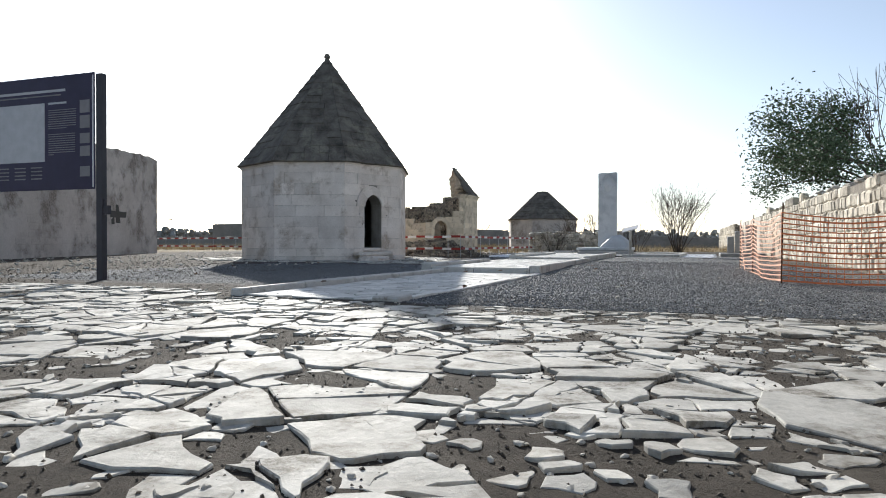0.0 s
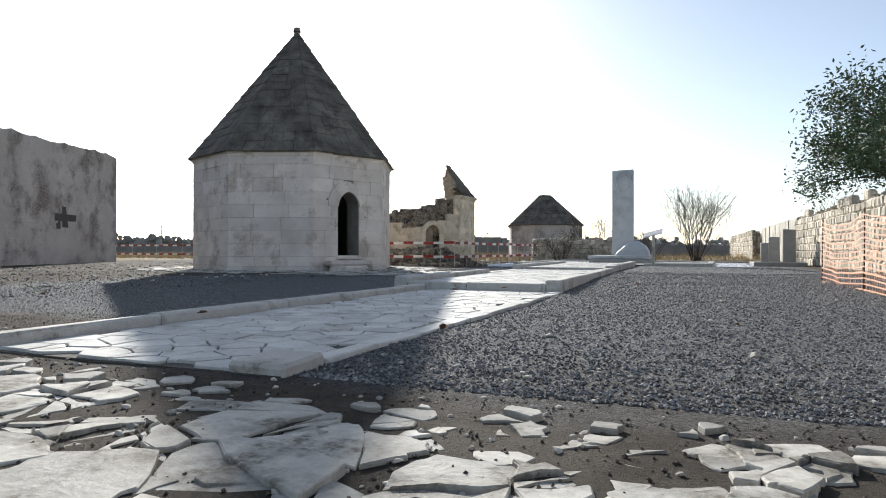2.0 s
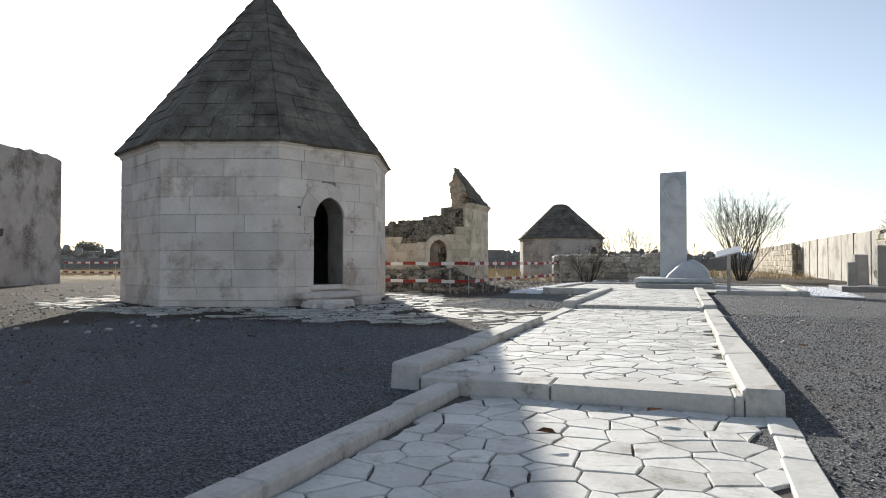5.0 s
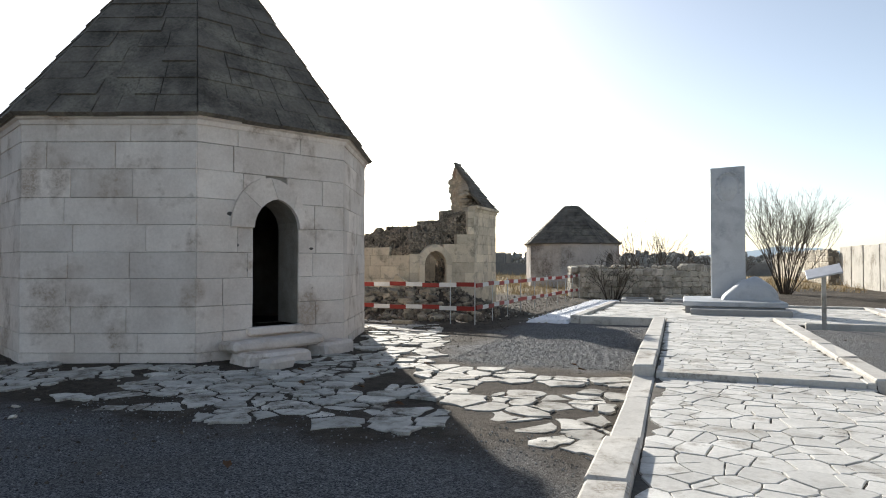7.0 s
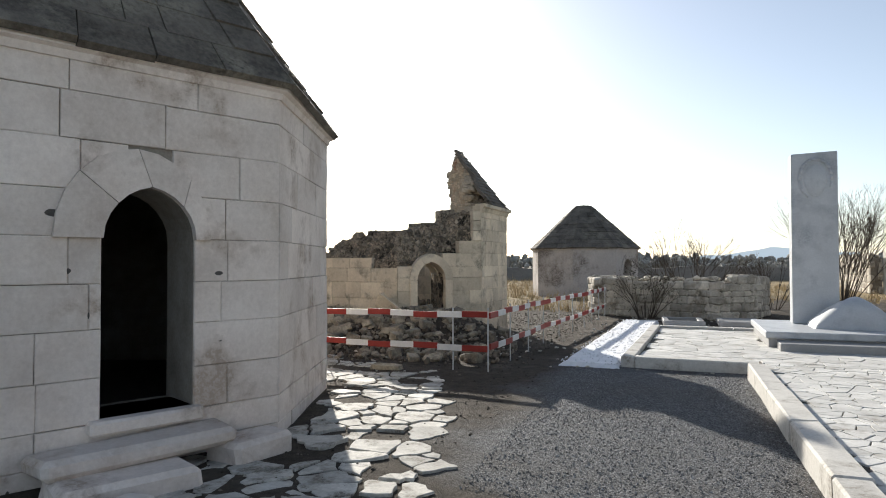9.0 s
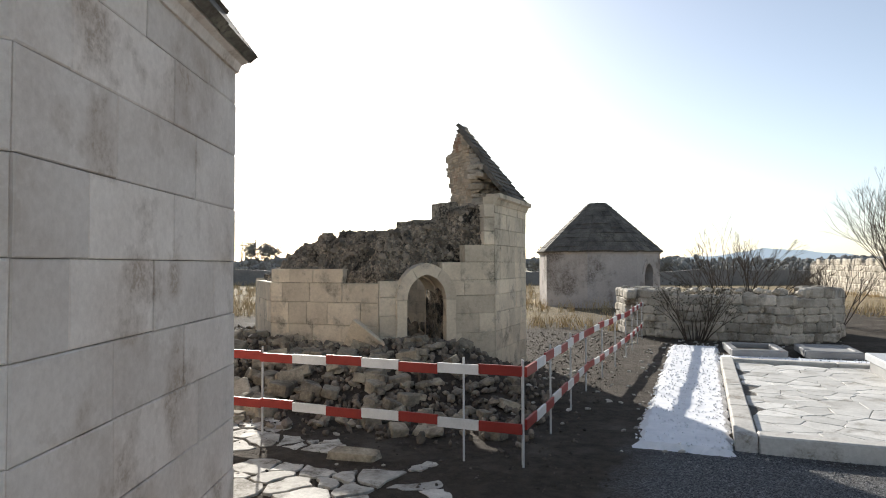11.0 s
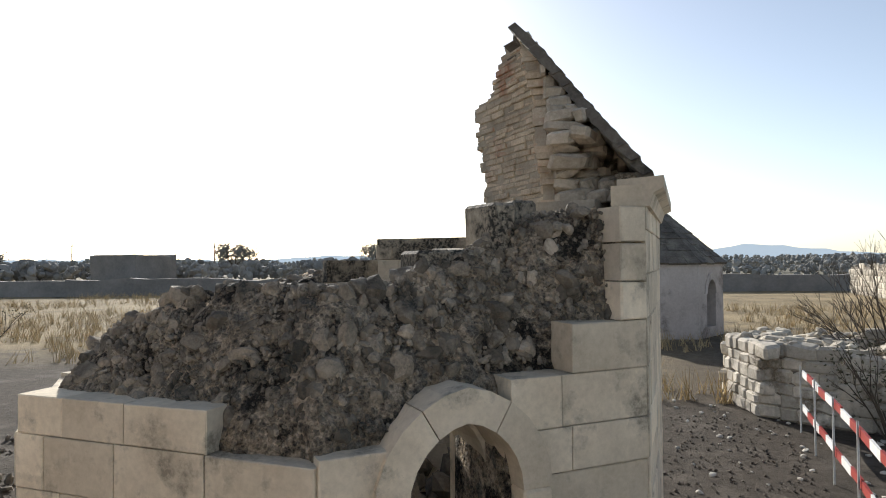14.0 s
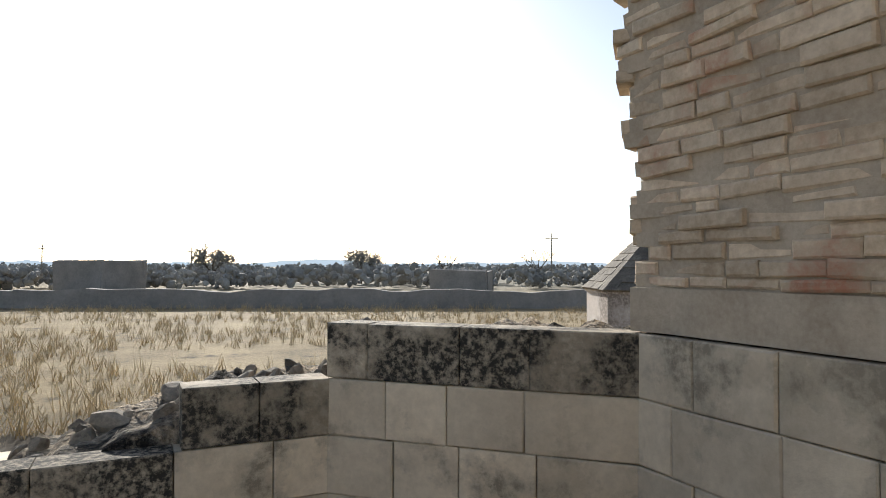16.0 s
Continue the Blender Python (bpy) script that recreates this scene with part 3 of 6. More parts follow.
def pyramid_roof(c, r0, z0, z1, rot, rows, rng, parent, singly=True, sides=8, cut=99.0, waves=0.02):
    """A stone tent roof in overlapping courses of slabs."""
    soup, slabs = Soup(), []
    core = [(c[0], c[1], min(cut + 0.1, z1 - 0.12))] + [(c[0] + (r0 - 0.06) * math.cos(radians(rot + 360 / sides * k)), c[1] + (r0 - 0.06) * math.sin(radians(rot + 360 / sides * k)), z0) for k in range(sides)]
    soup.add(core, [(0, 1 + k, 1 + (k + 1) % sides) for k in range(sides)] + [tuple(range(sides, 0, -1))])
    for k in range(sides):
        t0, t1 = radians(rot + 360 / sides * k), radians(rot + 360 / sides * (k + 1))
        for i in range(rows):
            fa, fb = i / rows, (i + 1.12) / rows
            fb = min(1.0, fb)
            if z0 + (z1 - z0) * fa > cut:
                continue
            ra, rb = r0 * (1 - fa), max(0.0, r0 * (1 - fb))
            za, zb = z0 + (z1 - z0) * fa, z0 + (z1 - z0) * fb
            length = 2 * ra * math.sin(math.pi / sides)
            m = max(1, round(length / rng.uniform(0.42, 0.6)))
            cuts = [0.0] + sorted((s + rng.uniform(-0.2, 0.2)) / m for s in range(1, m)) + [1.0]
            for a, b in zip(cuts, cuts[1:]):
                lift = 0.02 + rng.uniform(-waves, waves) * 0.8
                n = Vector((math.cos((t0 + t1) / 2), math.sin((t0 + t1) / 2), (r0 / (z1 - z0)))).normalized()
                q = []
                for f, r, z, up in ((a, ra, za, lift), (b, ra, za, lift), (b, rb, zb, 0.004), (a, rb, zb, 0.004)):
                    p0 = Vector((math.cos(t0), math.sin(t0), 0)) * r
                    p1 = Vector((math.cos(t1), math.sin(t1), 0)) * r
                    q.append(Vector((c[0], c[1], z)) + p0.lerp(p1, f) + n * up)
                low = [p - n * 0.07 for p in q]
                g = (q[1] - q[0]) * 0.006 / max(0.05, (q[1] - q[0]).length)
                q[0] += g; q[3] += g; q[1] -= g; q[2] -= g
                slabs.append((q + low, [(0, 1, 2, 3), (4, 5, 1, 0), (5, 6, 2, 1), (7, 4, 0, 3)]))
    body = soup.build("roof", ROOF, parent, "dark weathered stone tent roof")
    rest = Soup()
    for i, (q, f) in enumerate(slabs):
        if i < 296 and singly:
            mid = sum(q, Vector()) / 8
            part("roof_slab", mesh_of("roof_slab", [p - mid for p in q], f, ROOF), ROOF, body, m=Matrix.Translation(mid))
        else:
            rest.add(q, f)
    if rest.v:
        rest.build("roof_course", ROOF, body)["kind"] = "stuff"
    return body


def cornice_ring(parent, c, r, rot, z0, z1, out, mat, faces=range(8), label="", name="cornice"):
    for k in faces:
        bm = bmesh.new()
        prof = ((0.0, z0), (out * 0.35, z0), (out * 0.55, z0 + (z1 - z0) * 0.45), (out, z0 + (z1 - z0) * 0.6), (out, z1), (-0.15, z1), (-0.15, z0))
        ends = []
        for kk in (k, k + 1):
            t = radians(rot + 45 * kk)
            ends.append([bm.verts.new((c[0] + (r + o / math.cos(math.pi / 8)) * math.cos(t), c[1] + (r + o / math.cos(math.pi / 8)) * math.sin(t), z)) for o, z in prof])
        n = len(prof)
        for i in range(n):
            bm.faces.new((ends[0][i], ends[1][i], ends[1][(i + 1) % n], ends[0][(i + 1) % n]))
        bm.faces.new(ends[0][::-1])
        bm.faces.new(ends[1])
        part(name, bm, mat, parent, label)


# ---- the whole octagonal tomb ----
def octagonal_tomb():
    c, r, rot, eave, top = (-11.754, 21.80), 3.05, 267.3, 3.12, 7.5
    rng = random.Random(21)
    tomb = thing("mausoleum", "octagonal pale limestone tomb with dark stone tent roof", "mausoleum", (c[0], c[1], 0))
    o = (0.0, 0.0)
    inner = r - 0.62 / math.cos(math.pi / 8)
    w, zdoor = 0.36, 0.41
    curve = arch_curve(w, 1.80, 0.42)
    bm = bmesh.new()
    for k in range(8):
        a, b = corner(o, r - 0.014, rot, k), corner(o, r - 0.014, rot, k + 1)
        if k == 1:
            half = math.dist(a, b) / 2
            arched_wall(bm, face_frame(a, b), half, -0.15, eave, w, zdoor, curve, 0.0, 0.55)
        else:
            prism(bm, [a, b, corner(o, inner, rot, k + 1), corner(o, inner, rot, k)], -0.15, eave)
    bmesh.ops.remove_doubles(bm, verts=list(bm.verts), dist=0.0005)
    wall = part("wall", bm, LIME_CORE, tomb, "pale limestone ashlar wall with fine joints")
    courses = [0.27, 0.26, 0.35, 0.37, 0.35, 0.36, 0.36, 0.38, 0.36, 0.24]
    half = r * math.sin(math.pi / 8)
    for k in range(8):
        m = face_frame(corner(o, r, rot, k), corner(o, r, rot, k + 1))

        def hole(za, zb):
            if zb < zdoor + 0.05:
                return 0
            if za < 1.78:
                return w + 0.004
            return w * math.sqrt(max(0.0, 1 - ((za - 1.80) / 0.42) ** 2)) + 0.004 if za < 2.2 else 0
        lay_blocks(wall, m, half + 0.002, -0.15, courses, 0.82, rng, LIME, hole if k == 1 else None, joint=0.0045, proud=0.012, ch=0.0055)
    m = face_frame(corner(o, r, rot, 1), corner(o, r, rot, 2))
    voussoirs(wall, m, arch_curve(w + 0.002, 1.80, 0.422), [(x - 0.11, z) for x, z in arch_curve(0.60, 1.80, 0.72, sharp=0.0)], -0.055, 0.3, 4, LIME)
    bm = bmesh.new()
    box(bm, -w - 0.10, w + 0.06, -0.12, 0.5, 0.30, zdoor, m, 0.02)
    part("threshold", bm, LIME, tomb, "worn limestone threshold slab")
    bm = bmesh.new()
    prism(bm, [corner(o, inner + 0.1, rot, k) for k in range(8)], -0.2, 0.2)
    part("floor_bed", bm, DARK, tomb)
    cornice_ring(tomb, o, r * math.cos(math.pi / 8) / math.cos(math.pi / 8), rot, eave + 0.02, eave + 0.15, 0.09, LIME)
    pyramid_roof(o, r + 0.16, eave + 0.14, top, rot, 15, rng, tomb)
    bm = bmesh.new()
    for z, rr in ((top - 0.28, 0.16), (top - 0.14, 0.11), (top - 0.02, 0.13)):
        tube(bm, (0, 0, z), (0, 0, z + 0.13), rr, rr * 0.7, 8)
    part("finial", bm, ROOF, tomb, "small worn stone finial")
    # worn sockets: nothing is cut, dark discs on the face paint their shade
    for x, z in ((-0.62, 1.55), (-0.66, 1.20), (-0.47, 1.21), (0.58, 1.52), (0.60, 0.93), (-0.7, 1.98)):
        bm = bmesh.new()
        bmesh.ops.create_icosphere(bm, subdivisions=2, radius=1.0)
        for v in bm.verts:
            v.co = Vector((x + v.co.x * 0.055 * (1 + 0.3 * noise.noise(v.co * 3)), -0.006 + v.co.y * 0.008, z + v.co.z * 0.03))
        part("socket_hole", bm, DARK, wall, "flat dark disc painting the shade of a worn socket", m=m)
    # loose step stones before the door
    t = pose(c[0], c[1], 0) @ m
    for x0, x1, y0, y1, z0, z1, rz in ((-0.88, 0.56, -0.46, -0.03, 0.115, 0.27, 1), (-0.80, 0.16, -0.80, -0.30, -0.06, 0.125, -4), (-1.02, -0.62, -1.02, -0.74, -0.06, 0.11, 14), (0.36, 0.98, -0.66, -0.24, -0.06, 0.17, 9)):
        bm = bmesh.new()
        box(bm, x0, x1, y0, y1, z0, z1, None, 0.04, 0.028, rng)
        ob = part("step_stone", bm, LIME, None, m=t @ pose(0, 0, 0, 0, 0, rz))
        tagged(ob, "rough worn limestone step before the tomb door", "step", "tomb door steps")


octagonal_tomb()


# ---- the ruined tomb ----
RC, RR, RROT = (-11.55, 31.08), 2.49, 245.2


def ruin_point(p, inset):
    """A place along the octagon's perimeter; p = face number + fraction."""
    r = RR - inset / math.cos(math.pi / 8)
    k = math.floor(p)
    a, b = Vector(corner((0, 0), r, RROT, k)), Vector(corner((0, 0), r, RROT, k + 1))
    return a.lerp(b, p - k)


def profile(rows, p):
    for (a, za), (b, zb) in zip(rows, rows[1:]):
        if a <= p <= b:
            return za + (zb - za) * (p - a) / max(1e-6, b - a)
    return rows[-1][1]


CORE_TOP = [(-1, 1.58), (-0.6, 1.72), (-0.3, 1.95), (0, 2.08), (0.25, 2.14), (0.28, 2.27), (0.36, 2.25), (0.4, 2.15), (0.46, 2.2), (0.5, 2.29), (1.22, 2.29), (1.38, 2.42), (1.56, 2.47), (1.72, 2.63),
            (1.82, 2.69), (1.9, 2.72), (2.0, 2.72), (2.9, 2.72), (4.0, 2.66), (4.96, 2.62), (5.0, 2.42), (5.3, 2.40), (5.75, 2.2), (6.0, 1.95), (6.5, 1.85), (7.0, 1.58)]


def torn_inset(p, z):
    """How far the torn outer side of the core lies back: it slopes in towards its crest where the facing has gone."""
    if not -1 <= p <= 1.95:
        return 0.10
    top = profile(CORE_TOP, p)
    k = max(0.0, min(1.0, (z - 1.5) / max(0.1, top - 1.5)))
    return 0.08 + 0.42 * k ** 1.3 * min(1.0, (1.95 - p) * 4)



def ruined_tomb():
    rng = random.Random(33)
    ruin = thing("ruined_mausoleum", "roofless ruined octagonal tomb of honey limestone and rubble", "ruin", (*RC, 0))
    t_wall = 0.80

    def band(p0, p1, bottom, n, name, label=""):
        """A stretch of the rubble core, with a torn top."""
        rows, cols = 24, n
        vs, fs = [], []
        sect = rows + 5 + rows
        for i in range(cols + 1):
            p = p0 + (p1 - p0) * i / cols
            pw = p if p < 7 else p - 8
            top = profile(CORE_TOP, pw)
            for j in range(sect):
                edge = torn_inset(pw, top)
                if j < rows:
                    z = bottom + (top - bottom) * j / (rows - 1)
                    inset = torn_inset(pw, z)
                elif j < rows + 5:
                    inset, z = edge + (t_wall - 0.12 - edge) * (j - rows + 1) / 6, top
                else:
                    inset, z = t_wall - 0.12, top + (bottom - top) * (j - rows - 5) / (rows - 1)
                xy = ruin_point(p, inset)
                v = Vector((xy.x, xy.y, z))
                k = 0.06 if z > 1.2 and j < rows + 5 else 0.02
                d = Vector((noise.noise(v * 3.3), noise.noise(v * 3.3 + Vector((9, 0, 0))), noise.noise(v * 3.3 + Vector((0, 9, 0))))) * k
                d += Vector((noise.noise(v * 9), noise.noise(v * 9 + Vector((9, 0, 0))), noise.noise(v * 9 + Vector((0, 9, 0))))) * k * 0.6
                d += Vector((noise.noise(v * 21), noise.noise(v * 21 + Vector((9, 0, 0))), noise.noise(v * 21 + Vector((0, 9, 0))))) * k * 0.35
                if rows - 2 < j < rows + 6:
                    d.z += 0.07 * abs(noise.noise(v * 4.5)) - 0.03
                else:
                    d.z = d.z * 0.3
                vs.append(v + d)
        for i in range(cols):
            for j in range(sect):
                k = (j + 1) % sect
                fs.append((i * sect + j, (i + 1) * sect + j, (i + 1) * sect + k, i * sect + k))
        fs.append(tuple(range(sect)))
        fs.append(tuple(range(cols * sect + sect - 1, cols * sect - 1, -1)))
        return part(name, mesh_of(name, vs, fs, RUBBLE, True), RUBBLE, ruin, label)

    d0, d1 = 1.235, 1.545
    core = band(d1, d0 + 8, -0.2, 330, "wall", "rubble wall core with torn top and set cobbles")
    band(d0 - 0.01, d1 + 0.01, 1.70, 40, "lintel_core", "rubble above the arched doorway")

    # cobbles that stand out of the torn core
    soup = Soup()
    for _ in range(760):
        p = rng.uniform(-0.95, 1.98) if rng.random() < 0.9 else rng.uniform(4.9, 7.0)
        top = profile(CORE_TOP, p)
        low = 1.85 if d0 - 0.05 < p < d1 + 0.1 else 2.08 if p > 1.7 else 1.58
        s = rng.uniform(0.025, 0.065) * (1.5 if rng.random() < 0.3 else 1)
        if rng.random() < 0.22 or p > 2:
            xy, z = ruin_point(p, rng.uniform(torn_inset(p, top), t_wall - 0.25)), top - s * rng.uniform(0.2, 0.7)
        elif low < top:
            z = rng.uniform(low, top)
            xy = ruin_point(p, torn_inset(p, z) + s * rng.uniform(0.2, 0.8))
        else:
            continue
        shape = rng.choice(ROUND if rng.random() < 0.6 else CHIPPED)
        soup.add(*shape, placed((xy.x, xy.y, z), turn(rng), (s * rng.uniform(0.9, 1.7), s, s * rng.uniform(0.65, 1.0))))
    # small chips and grit of the broken concrete
    for _ in range(5200):
        p = rng.uniform(-0.95, 1.98)
        top = profile(CORE_TOP, p)
        low = 1.85 if d0 - 0.05 < p < d1 + 0.1 else 2.08 if p > 1.7 else 1.58
        s = rng.uniform(0.009, 0.026)
        if rng.random() < 0.3:
            xy, z = ruin_point(p, rng.uniform(torn_inset(p, top), t_wall - 0.2)), top + s * rng.uniform(-0.3, 0.5)
        elif low < top:
            z = rng.uniform(low, top)
            xy = ruin_point(p, torn_inset(p, z) + rng.uniform(-0.015, 0.02))
        else:
            continue
        soup.add(*rng.choice(ROCKS), placed((xy.x, xy.y, z), turn(rng), (s * rng.uniform(1.0, 1.8), s, s * rng.uniform(0.6, 1.0))))
    soup.build("cobble_facing", COBBLE, ruin, "rounded river cobbles set in the torn wall")["kind"] = "stuff"
    # blocks of the inner facing that still stand above the doorway
    for p0, p1, z0, z1, deep in ((1.335, 1.47, 2.2, 2.495, 0.3), (1.475, 1.60, 2.22, 2.51, 0.28), (1.645, 1.76, 2.45, 2.78, 0.34), (1.765, 1.88, 2.5, 2.80, 0.3), (0.5, 0.66, 2.04, 2.30, 0.3), (0.9, 1.08, 2.04, 2.30, 0.26)):
        a, b = ruin_point(p0, t_wall - deep), ruin_point(p1, t_wall - deep)
        bm = bmesh.new()
        long = (b - a).length
        box(bm, -long / 2, long / 2, 0.0, deep + 0.03, z0, z1, None, 0.02, 0.012, rng)
        part("standing_block", bm, LICHEN, ruin, "lichen blackened block on the wall crest", m=face_frame(a, b))

    # dressed outer facing
    courses = [0.30, 0.31, 0.31, 0.30, 0.28, 0.24, 0.28, 0.27, 0.26, 0.26, 0.26]
    side = 2 * RR * math.sin(math.pi / 8)
    half = side / 2
    outer_top = {-1: lambda x: 1.55, 0: lambda x: 1.78 if x < 0.33 else 1.50, 1: lambda x: 1.50 if x < 0.1 else 1.82 if x < 0.40 else 2.08,
                 2: lambda x: 2.76, 3: lambda x: 2.76, 4: lambda x: 2.6, 5: lambda x: 2.2, 6: lambda x: 1.6}
    dc = (0.5 * (d0 + d1) - 1.5) * side      # the door's middle along its face
    dw = 0.5 * (d1 - d0) * side
    for k in range(-1, 7):
        m = face_frame(corner((0, 0), RR, RROT, k), corner((0, 0), RR, RROT, k + 1))
        if k == 1:
            ring = lambda za, zb: dw + 0.03 if za < 1.2 else (dw + 0.05) * math.sqrt(max(0.05, 1 - ((za - 1.25) / 0.44) ** 2)) if za < 1.66 else 0  # noqa: E731
            mm = m @ pose(dc, 0, 0)
            lay_blocks(core, mm, half, -0.2, courses, 0.55, rng, RUIN, ring, lambda x: outer_top[1](x + dc), depth=0.2, proud=0.022, joint=0.0045, ch=0.0045, x_lo=-half - dc, x_hi=half - dc)
        else:
            lay_blocks(core, m, half, -0.2, [0.30, 0.26, 0.26, 0.25, 0.34, 0.295, 0.215] if k < 1 else courses, 0.45, rng, RUIN, None, outer_top[k], depth=0.2, proud=0.022, joint=0.0045, ch=0.0045)
    lay_blocks(core, face_frame(corner((0, 0), RR, RROT, 1), corner((0, 0), RR, RROT, 2)), half, 2.09, [0.22, 0.22, 0.21], 0.3, rng, RUIN, depth=0.22, proud=0.03, x_lo=0.76)
    m = face_frame(corner((0, 0), RR, RROT, 1), corner((0, 0), RR, RROT, 2)) @ pose(dc, 0, 0)
    voussoirs(core, m, arch_curve(dw + 0.02, 1.25, 0.38, 12, 0.1), arch_curve(dw + 0.20, 1.25, 0.56, 12, 0.1), -0.05, 0.35, 3, RUIN)
    for s in (-1, 1):
        bm = bmesh.new()
        box(bm, min(s * (dw + 0.02), s * (dw + 0.19)), max(s * (dw + 0.02), s * (dw + 0.19)), -0.06, 0.30, -0.1, 1.25, m, 0.012, 0.004, rng)
        box(bm, min(s * (dw - 0.01), s * (dw + 0.10)), max(s * (dw - 0.01), s * (dw + 0.10)), 0.305, t_wall, -0.1, 1.72, m, 0.012, 0.004, rng)
        part("door_jamb", bm, RUIN, ruin, "carved limestone door jamb")
    bm = bmesh.new()
    outline = arch_curve(dw - 0.01, 1.25, 0.36, 12, 0.1)
    arched_wall(bm, m, dw + 0.18, 1.24, 1.80, dw - 0.01, 1.24, outline, 0.30, t_wall - 0.1)
    bmesh.ops.remove_doubles(bm, verts=list(bm.verts), dist=0.0005)
    part("arch_soffit", bm, RUIN, ruin, "limestone vault over the doorway")

    # dressed inner facing of the far sides
    ri = RR - t_wall / math.cos(math.pi / 8)
    inner_top = {2: lambda x: 2.70, 3: lambda x: 2.70, 4: lambda x: 2.68, 5: lambda x: 2.47 if x < 0.02 else 2.25, 6: lambda x: 1.98}
    for k in (2, 3, 4, 5, 6):
        a, b = corner((0, 0), ri, RROT, k), corner((0, 0), ri, RROT, k + 1)
        m = face_frame(b, a)                  # faces inwards
        top = inner_top[k]
        lay_blocks(core, m, math.dist(a, b) / 2 + 0.004, 0.0, [0.27, 0.26, 0.25, 0.24, 0.24, 0.24, 0.23, 0.25, 0.24, 0.235, 0.23], 0.35, rng, RUIN, None,
                   (lambda x, top=top: top(-x)), depth=0.16, proud=0.012, joint=0.004, ch=0.004, top_mat=LICHEN if k > 3 else None)

    # eave cornice over the standing side
    cornice_ring(ruin, (0, 0), RR, RROT, 2.74, 2.91, 0.12, RUIN, (2, 3), "limestone eave cornice")

    # the standing piece of drum and vault: brick inside, stone outside
    def inner_r(z, t):
        rel = (math.degrees(t) - RROT) % 45 - 22.5
        return (1.53 - 0.05 * max(0, z - 2.8) - 0.09 * max(0, z - 2.8) ** 2) / math.cos(radians(rel))

    def outer_r(z, t):
        rel = (math.degrees(t) - RROT) % 45 - 22.5
        return (2.36 - max(0, z - 2.91) / 1.31) / math.cos(radians(rel))

    def span(z):
        lo = -10 + 3 * math.sin(z * 9) + max(0, z - 3.1) * 16
        hi = 66.5 + 0.7 * math.sin(z * 23) + 0.6 * math.sin(z * 51) - 12 * max(0.0, min(1.0, (z - 3.93) / 0.04)) - max(0, z - 3.97) * 60
        return lo, hi

    z, row = 2.70, 0
    ledge = bmesh.new()
    for i in range(14):
        t0, t1 = radians(-14 + 80.5 * i / 14), radians(-14 + 80.5 * (i + 1) / 14)
        r0, r1 = inner_r(2.8, t0) - 0.012, inner_r(2.8, t1) - 0.012
        q = [(r0 * math.cos(t0), r0 * math.sin(t0)), (2.0 * math.cos(t0), 2.0 * math.sin(t0)), (2.0 * math.cos(t1), 2.0 * math.sin(t1)), (r1 * math.cos(t1), r1 * math.sin(t1))]
        prism(ledge, q, 2.69, 2.845)
    bmesh.ops.remove_doubles(ledge, verts=list(ledge.verts), dist=0.001)
    part("ledge", ledge, MUD, ruin, "plastered ledge under the brick vault")
    shard = Soup()
    bricks = 0
    z = 2.85
    while z < 4.30:
        h = rng.uniform(0.036, 0.062)
        lo, hi = span(z)
        t = lo + rng.uniform(0, 4)
        while t < hi:
            ri_ = inner_r(z, radians(t))
            left = radians(hi - t) * ri_
            if left < 0.05:
                break
            arc = min(rng.uniform(0.09, 0.27), left + rng.uniform(0.0, 0.012))
            dt = math.degrees(arc / ri_)
            tm = radians(min(t + dt / 2, hi))
            ri_ = inner_r(z, tm)
            facet = radians(RROT + 22.5 + 45 * math.floor((math.degrees(tm) - RROT) / 45))
            ro = outer_r(z, tm)
            if ro - ri_ > 0.06:
                depth = min(0.2, ro - ri_)
                out = rng.uniform(-0.016, 0.012)
                m = Matrix.Translation(((ri_ + out) * math.cos(tm), (ri_ + out) * math.sin(tm), z + h / 2)) @ Matrix.Rotation(facet - math.pi / 2, 4, "Z") @ pose(0, 0, 0, 0, rng.uniform(-2.5, 2.5), rng.uniform(-3, 3))
                me = block_mesh(arc - 0.003, h - 0.004, depth, 0.006, rng, BRICK, "brick")
                if bricks < 295:
                    part("brick", me, BRICK, ruin, m=m)
                else:
                    shard.add([tuple(v.co) for v in me.vertices], [tuple(f.vertices) for f in me.polygons], m)
                bricks += 1
            t += dt
        z += h
    # mud mortar behind the brick face
    bed = Soup()
    steps = [2.84 + 0.05 * i for i in range(31)]
    for z0, z1 in zip(steps, steps[1:]):
        lo, hi = span(z0)
        for i in range(12):
            ta, tb = radians(lo + 3 + (hi - lo - 4) * i / 12), radians(lo + 3 + (hi - lo - 4) * (i + 1) / 12)
            q = []
            for r_add in (0.012, 0.10):
                for zz in (z0, z1):
                    for tt in (ta, tb):
                        r = inner_r(zz, tt) + r_add
                        q.append((r * math.cos(tt), r * math.sin(tt), zz))
            bed.add(q, [(0, 1, 3, 2), (6, 7, 5, 4), (2, 3, 7, 6), (0, 4, 5, 1), (1, 5, 7, 3), (4, 0, 2, 6)])
    bed.build("mortar_bed", MUD, ruin, "pale mud mortar between the bricks")["kind"] = "stuff"
    # the stone body behind the bricks, with its torn end and sloping roof
    z = 2.84
